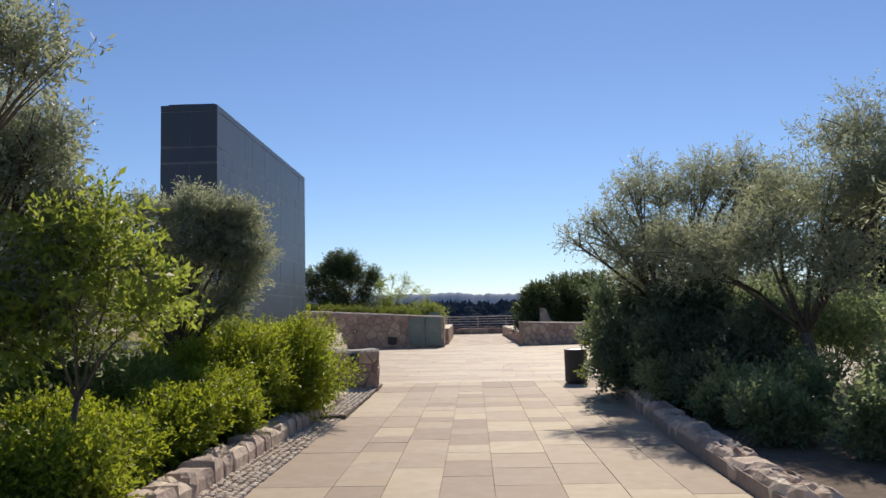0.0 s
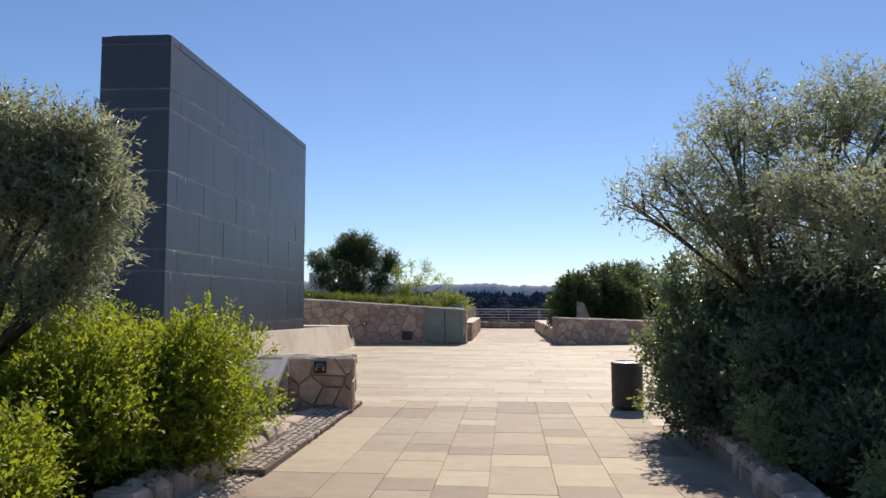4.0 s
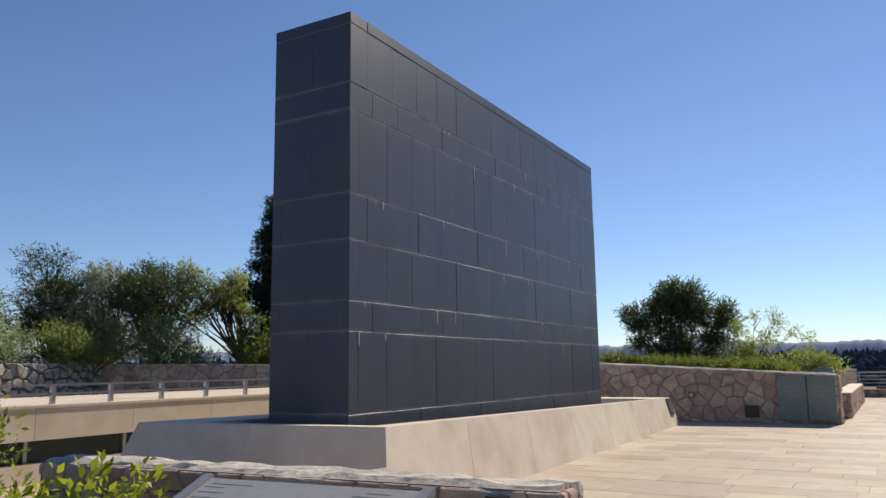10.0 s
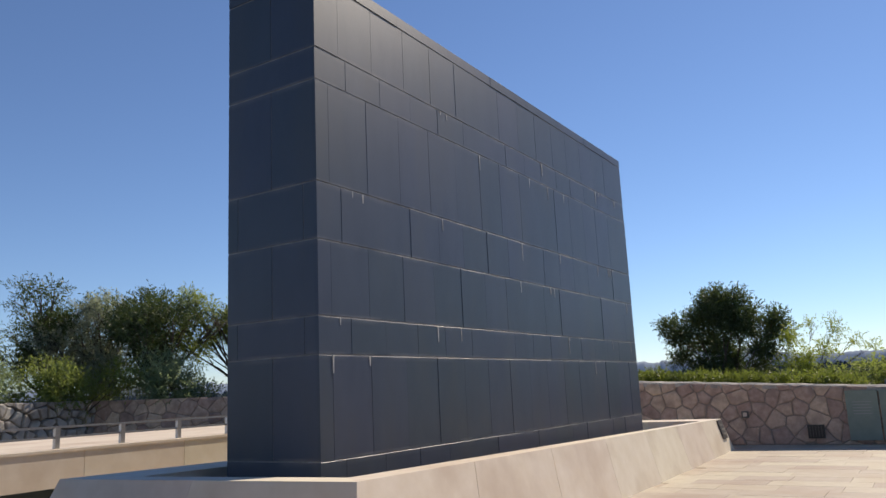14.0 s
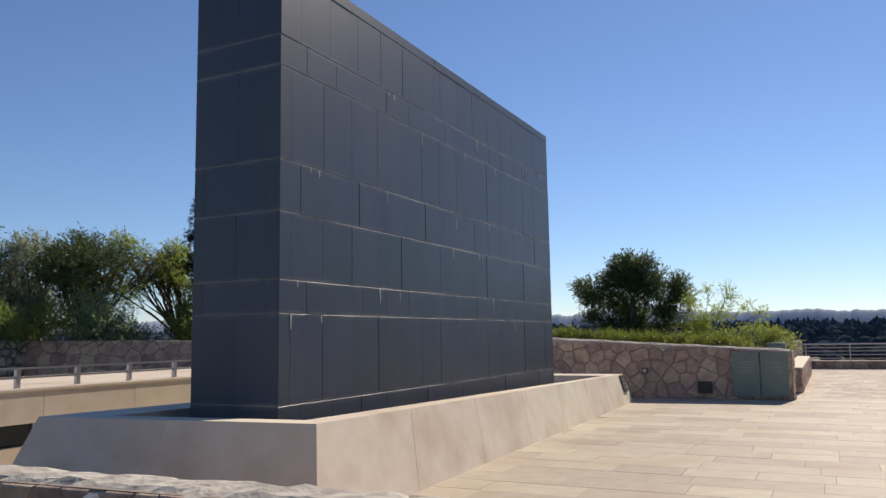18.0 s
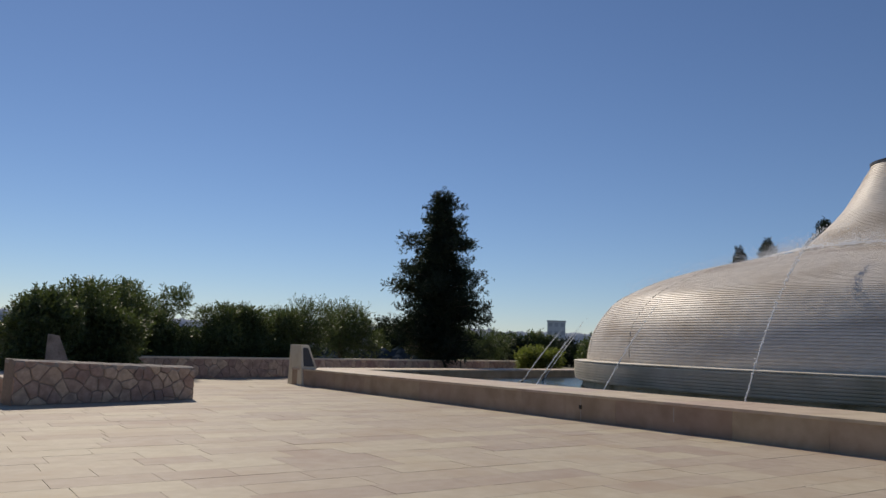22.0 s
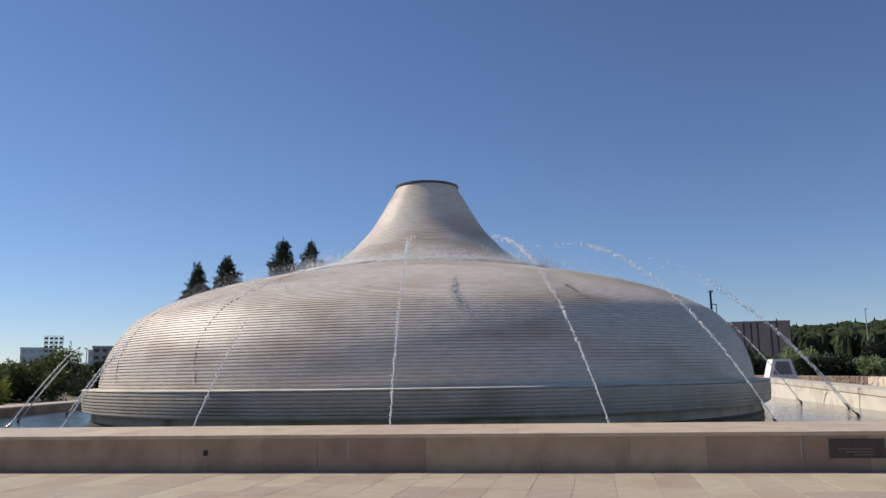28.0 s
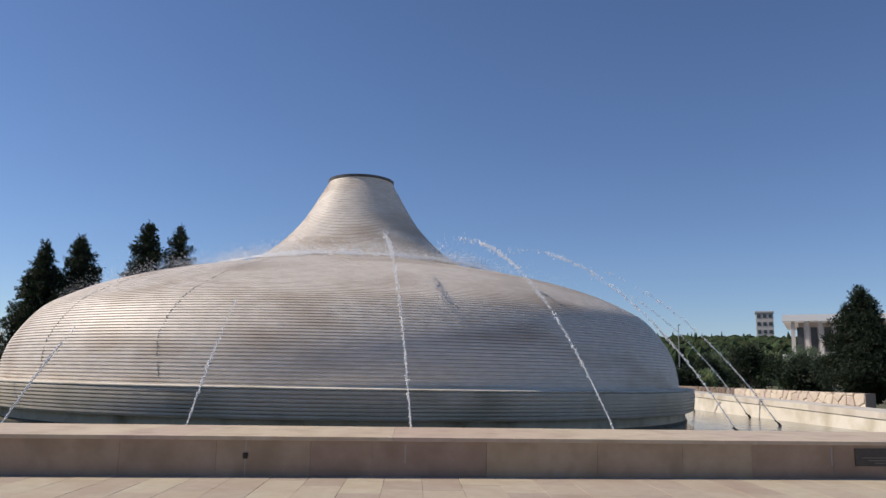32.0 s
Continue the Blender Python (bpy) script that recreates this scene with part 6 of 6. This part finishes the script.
for i, (bg, d, w, h, s, b) in enumerate(((-13.5, 640, 22, 26, 5, 6), (-11.0, 640, 30, 24, 4, 8), (-27, 640, 40, 25, 4, 9), (-30, 640, 24, 28, 5, 6), (34, 420, 14, 17, 6, 4), (44.2, 430, 10, 17.3, 4, 3), (51.0, 500, 16, 20, 5, 4), (55.0, 480, 15, 18, 4, 4))):
    city_block("pale apartment block on the far hill", bg, d, w, h, s, b, HAZED)
for bx_, by_, bw_, bh_, bs_, bb_ in ((300, 227, 13, 15.5, 5, 4), (300, 216, 10, 13.0, 4, 3), (300, 206, 9, 15.3, 5, 3), (302, 199, 8, 17.4, 6, 3), (300, 192, 8, 15.7, 5, 3)):
    ang = math.degrees(math.atan2(bx_, by_ - 20))
    city_block("pale pinkish apartment block beyond the trees", ang, math.hypot(bx_, by_ - 20), bw_, bh_, bs_, bb_, FARBLOCK)
city_block("pale tower block in the distance", 114.1, 330, 6.4, 28, 9, 3, CONCRETE)
tower = city_block("pale tower with antennas in the distance", 89.4, 250, 7, 25.8, 8, 3, HAZED)
part("stair_tower", box_bm(-1.6, 0.6, 0.5, 5, 25, 27.4), HAZED, tower)
for ax, ah in ((-1.2, 30.2), (0.1, 31.2)):
    part("antenna", box_bm(ax - 0.13, ax + 0.13, 1.5, 1.76, 27, ah), HAZEDWIN, tower)
city_block("white low house beyond the garden", 29.0, 75, 8, 3.2, 1, 3, CONCRETE)


def museum():
    """Seen over the trees: a long panelled hall, a white wedge-shaped wall before it and a pale slope of roofs."""
    ob = thing("museum_building", "long low building with brownish panels and dark joints", "building", at=(200, -26.0, 0), turn=90)
    part("body", box_bm(0.1, 20, -14, -0.12, -1, 12.7), PLAQUE, ob)
    joints = (0.0, 3.1, 4.6, 7.6, 9.1, 10.8, 15.0, 18.6)
    for u0, u1 in zip(joints, joints[1:]):
        part("wall_panel", box_bm(u0 + 0.2, u1 - 0.2, -0.25, 0.05, -1, 12.9), MUSEUM_WALL, ob)
    part("roof_edge", box_bm(0, 18.6, -14, 0.1, 12.95, 13.25), MUSEUM_WALL, ob)
    ob2 = thing("museum_wing", "white wedge-shaped pavilion wall with upright joints", "building", at=(199.6, -7.3, 0), turn=90)
    for i in range(17):
        u0, u1 = i * 0.95, i * 0.95 + 0.9
        bm = bmesh.new()
        quad_prism(bm, [(u0, -0.5, -1), (u1, -0.5, -1), (u1, 0.1, -1), (u0, 0.1, -1)], [(u0, -0.5, 12.75 - 0.285 * u0), (u1, -0.5, 12.75 - 0.285 * u1), (u1, 0.1, 12.75 - 0.285 * u1), (u0, 0.1, 12.75 - 0.285 * u0)])
        part("wall_panel", bm, WHITE, ob2)
    bm = bmesh.new()
    quad_prism(bm, [(0, -9, -1), (16, -9, -1), (16, -0.45, -1), (0, -0.45, -1)], [(0, -9, 12.5), (16, -9, 7.9), (16, -0.45, 7.9), (0, -0.45, 12.5)])
    part("body", bm, CONCRETE, ob2)
    ob3 = thing("museum_roof", "grey-brown stepped roof slope with a white curved edge", "building", at=(230, 16, 0), turn=90)
    rr = random.Random(77)
    for i in range(9):
        w = rr.uniform(-0.8, 0.8)
        part("roof_step", box_bm(-14 + i * 0.75 + w, 6.0, -i * 1.6 - 1.5, -i * 1.6, -1 + i, 9.6 + i * 0.62), ROOFSLOPE, ob3)
    vs, fs = [], []
    tube(vs, fs, [(-6.3, -14, 15.4), (-8.4, -10, 13.6), (-10.8, -5, 11.6), (-13.0, 0.2, 10.4)], [0.35] * 4, 6)
    part("white_edge", mesh_of("white_edge", vs, fs, WHITE), WHITE, ob3)
    ob4 = thing("crane_mast", "dark slim crane mast with a small hook arm", "mast", at=(230.6, -12.3, 0))
    part("mast", box_bm(-0.25, 0.25, -0.27, 0.27, -1, 23.6, 0.05), BLACK, ob4)
    part("head", box_bm(-0.3, 0.3, -0.75, 0.5, 23.6, 24.2, 0.05), GREYPAINT, ob4)
    part("hook_line", box_bm(-0.08, 0.08, -1.5, -1.3, 16, 20), BLACK, ob4)
    part("hook_arm", box_bm(-0.1, 0.1, -1.5, 0.3, 20, 20.25), BLACK, ob4)


museum()


def parliament():
    """A flat-roofed building with a deep cornice on slender columns."""
    ob = thing("columned_building", "pale flat-roofed building with tall columns on a terrace", "building", at=(160, -70.5, 0), turn=-118)
    part("terrace", box_bm(-15, 15, -6, 26, -1, 6.2), CONCRETE, ob)
    part("terrace_edge", box_bm(-15.6, 15.6, -7, 26, 6.2, 7.0), WHITE, ob)
    part("core_wall", box_bm(-12.5, 12.5, 2, 24, 7.0, 14.2), PINKWALL, ob)
    part("roof_slab", box_bm(-15.5, 15.5, -4, 27, 14.2, 15.6), WHITE, ob)
    for i in range(11):
        x = -13.5 + i * 2.7
        part("column", box_bm(x - 0.4, x + 0.4, -2.6, -1.6, 7.0, 14.2), CONCRETE, ob)
        part("window", box_bm(x + 0.7, x + 2.0, 1.8, 2.05, 7.8, 13.2), DARKWIN, ob)
    for i in range(3):
        part("balcony", box_bm(-14, 14, -6.6 - i * 0.8, -6.0, 0.8 + i * 1.9, 1.5 + i * 1.9), WHITE, ob)


parliament()
# far trees between the pool and the buildings
for i in range(34):
    rng = random.Random(500 + i)
    deg = 92 + 36 * (i / 33) + rng.uniform(-0.6, 0.6)
    low = deg < 108
    d = rng.uniform(58, 80) if low or i % 2 else rng.uniform(90, 120)
    h = (rng.uniform(2.3, 3.7) if low else rng.uniform(3.2, 4.7)) * d / 80
    x, y = d * math.sin(radians(deg)), 20 + d * math.cos(radians(deg))
    plant("park_tree", "dark green tree in the park beyond the pool", "tree", (x, y, -0.1), blobset(rng, 12, 0, 0, h * 0.54, h * 0.32, h * 0.32, h * 0.38, h * 0.12, h * 0.26), (L_HEDGE, L_PINE, L_DARK, L_PINE)[i % 4], 500 + i, 1000, 8, 0.30, 0.10, 0.16, 0.6, 0.3, 0.35, "park trees")
for i in range(26):
    rng = random.Random(540 + i)
    bg = radians(28 + 32 * (i / 25))
    d = rng.uniform(75, 110)
    h = rng.uniform(3.2, 4.8)
    plant("park_tree", "dark green tree in the park beyond the pool", "tree", (d * math.sin(bg), 20 + d * math.cos(bg), -0.1), blobset(rng, 8, 0, 0, h * 0.42, h * 0.5, h * 0.4, h * 0.3, h * 0.18, h * 0.32), L_PINE if i % 3 == 0 else L_GARDEN, 540 + i, 900, 8, 0.34, 0.11, 0.16, 0.7, 0.35, 0.35, "park trees")

fw = thing("wall_far_east", "pale rubble stone wall beyond the pool", "wall", kind="structure")
part("core", wall_body("core", [(30, 6.6), (70, 9.8), (70, 10.2), (30, 7.0)], -0.1, [1.22] * 4, MORTAR), MORTAR, fw)
vsl, vsd = ([], []), ([], [])   # the near stretch is pale, the far one brown, its shade put into the colour
frng = random.Random(56)
A, B = Vector((30, 7.0, 0)), Vector((70, 10.2, 0))
dd = (B - A).normalized()
no = Vector((-dd.y, dd.x, 0))
for poly in cells([(0, 0), ((B - A).length, 0), ((B - A).length, 1.22), (0, 1.22)], 0.42, frng):
    stone_mesh("s", poly, lambda s, h, o: tuple(A + dd * s + no * o + Vector((0, 0, h))), 0.04, 0.02, frng, STONE_PALE, vsd if sum(q[0] for q in poly) / len(poly) > 10.2 else vsl)
tagged(part("stonework", mesh_of("stonework", [v for v in vsl[0]], [f[::-1] for f in vsl[1]], STONE_PALE), STONE_PALE, fw), kind="stuff")
tagged(part("stonework", mesh_of("stonework", vsd[0], [f[::-1] for f in vsd[1]], STONE_BROWN), STONE_BROWN, fw), kind="stuff")

# floodlight mast and street lamps
mast = thing("floodlight_mast", "tall floodlight mast with a grid of lamps", "mast", at=(197, 173.8, 0), turn=-48)
part("pole", mesh_of("pole", *lathe([(0.5, 0), (0.3, 9.8)], 10), GREYPAINT), GREYPAINT, mast)
for j in range(5):
    part("frame_bar", box_bm(-2.5, 2.5, -0.06, 0.06, 9.5 + j * 1.2, 9.62 + j * 1.2), GREYPAINT, mast)
for x in (-2.5, -0.06, 2.38):
    part("frame_post", box_bm(x, x + 0.12, -0.05, 0.05, 9.5, 14.4), GREYPAINT, mast)
for i in range(4):
    for j in range(4):
        part("lamp", box_bm(-2.35 + i * 1.25, -1.5 + i * 1.25, -0.5, -0.06, 9.75 + j * 1.2, 10.4 + j * 1.2), DARKWIN, mast)
for x, y, h in ((139.0, -23.6, 11.2), (74.0, -17.0, 5.0), (60.0, -14.0, 5.0), (120.0, 107.0, 7.0), (112.0, 94.0, 6.0)):
    st = thing("street_lamp", "slim grey street lamp", "lamp", at=(x, y, 0), group="street lamps")
    part("pole", mesh_of("pole", *lathe([(0.12, 0), (0.07, h)], 8), GREYPAINT), GREYPAINT, st)
    part("head", box_bm(-0.7, 0.1, -0.12, 0.12, h - 0.05, h + 0.1), GREYPAINT, st)

# ---- paving, tile by tile ----
def tile_mesh(w, l, material, c=0.002, h=0.03):
    bm = bmesh.new()
    box(bm, -w / 2, w / 2, -l / 2, l / 2, -h, 0.0, c)
    return from_bm("tile", bm, material)


path = thing("path", "path of pale rectangular limestone slabs", "path", kind="structure")
trng = random.Random(2)
LENS = (0.45, 0.6, 0.75, 0.9, 1.05)
WID8 = (0.68, 0.47, 0.48, 0.46, 0.58, 0.5, 0.5, 0.45)
kinds = {(w, ln): tile_mesh(w - 0.0035, ln - 0.0035, PAVE) for w in set(WID8) for ln in LENS}
x = -2.23
for c, w in enumerate(WID8):
    y = -2.0 + trng.uniform(-0.5, 0)
    while y < 16.38:
        ln = trng.choice(LENS)
        if y + ln > 15.9:
            ln = 16.41 - y
            kinds.setdefault((w, ln), tile_mesh(w - 0.0035, ln - 0.0035, PAVE))
        cx, cy = x + w / 2, y + ln / 2
        t = new("slab", kinds[(w, ln)])
        t.parent = path
        t.matrix_world = pose(cx + 0.012 * (cy - 9.8), cy, trng.uniform(-0.0015, 0.0015), trng.uniform(-0.12, 0.12), trng.uniform(-0.12, 0.12), -0.69)
        y += ln
    x += w

plaza = thing("plaza_floor", "wide plaza floor of pale smooth limestone slabs", "floor", kind="structure")
RL = (0.9, 1.2, 1.5)
RD = 0.6
pk = {ln: tile_mesh(ln - 0.0035, RD - 0.0035, PLAZA) for ln in RL}
rest = ([], [])
near = 0
row = 0
y = 16.42
def add_tile(cx, cy, ln):
    b = len(rest[0])
    hx, hy, z = ln / 2 - 0.0018, RD / 2 - 0.0018, trng.uniform(-0.0015, 0.0015)
    for d, zz in ((0, -0.03), (0, z - 0.003), (0.003, z)):
        rest[0].extend([(cx - hx + d, cy - hy + d, zz), (cx + hx - d, cy - hy + d, zz), (cx + hx - d, cy + hy - d, zz), (cx - hx + d, cy + hy - d, zz)])
    for r in (0, 4):
        for i in range(4):
            rest[1].append((b + r + i, b + r + (i + 1) % 4, b + r + 4 + (i + 1) % 4, b + r + 4 + i))
    rest[1].append((b + 8, b + 9, b + 10, b + 11))
def lay(x0, x1, y0, y1):
    global near
    yy = y0
    while yy < y1 - 0.01:
        xx = x0 - trng.uniform(0, 0.9)
        while xx < x1:
            ln = trng.choice(RL)
            cx, cy = xx + ln / 2, yy + RD / 2
            if near < 300 and 1.5 < cx < 12.5 and 16.4 < cy < 27:
                t = new("slab", pk[ln])
                t.parent = plaza
                t.matrix_world = pose(cx, cy, trng.uniform(-0.0015, 0.0015), trng.uniform(-0.1, 0.1), trng.uniform(-0.1, 0.1), 0)
                near += 1
            else:
                add_tile(cx, cy, ln)
            xx += ln
        yy += RD
lay(-4.9, 14.9, 16.42, 34.0)
lay(-11.4, -9.4, 15.0, 33.0)
lay(-9.5, -4.9, 15.5, 18.0)
lay(-4.9, -1.95, 15.5, 16.42)
lay(6.6, 14.9, 8.7, 16.42)
lay(2.7, 6.6, 14.2, 16.42)
lay(6.9, 14.0, 34.0, 44.6)
tagged(part("far_slabs", mesh_of("far_slabs", *rest, PLAZA), PLAZA, plaza), kind="stuff")
pas = thing("passage_floor", "passage paved with small worn stone setts", "pavement", kind="structure")
rest = ([], [])
RD = 0.3
yy = 33.9
while yy < 52:
    xx = -1.7 - trng.uniform(0, 0.2)
    while xx < 2.8:
        ln = trng.choice((0.3, 0.42, 0.5))
        add_tile(xx + ln / 2, yy + 0.15, ln)
        xx += ln
    yy += 0.3
tagged(part("setts", mesh_of("setts", *rest, COBBLE), COBBLE, pas), kind="stuff")
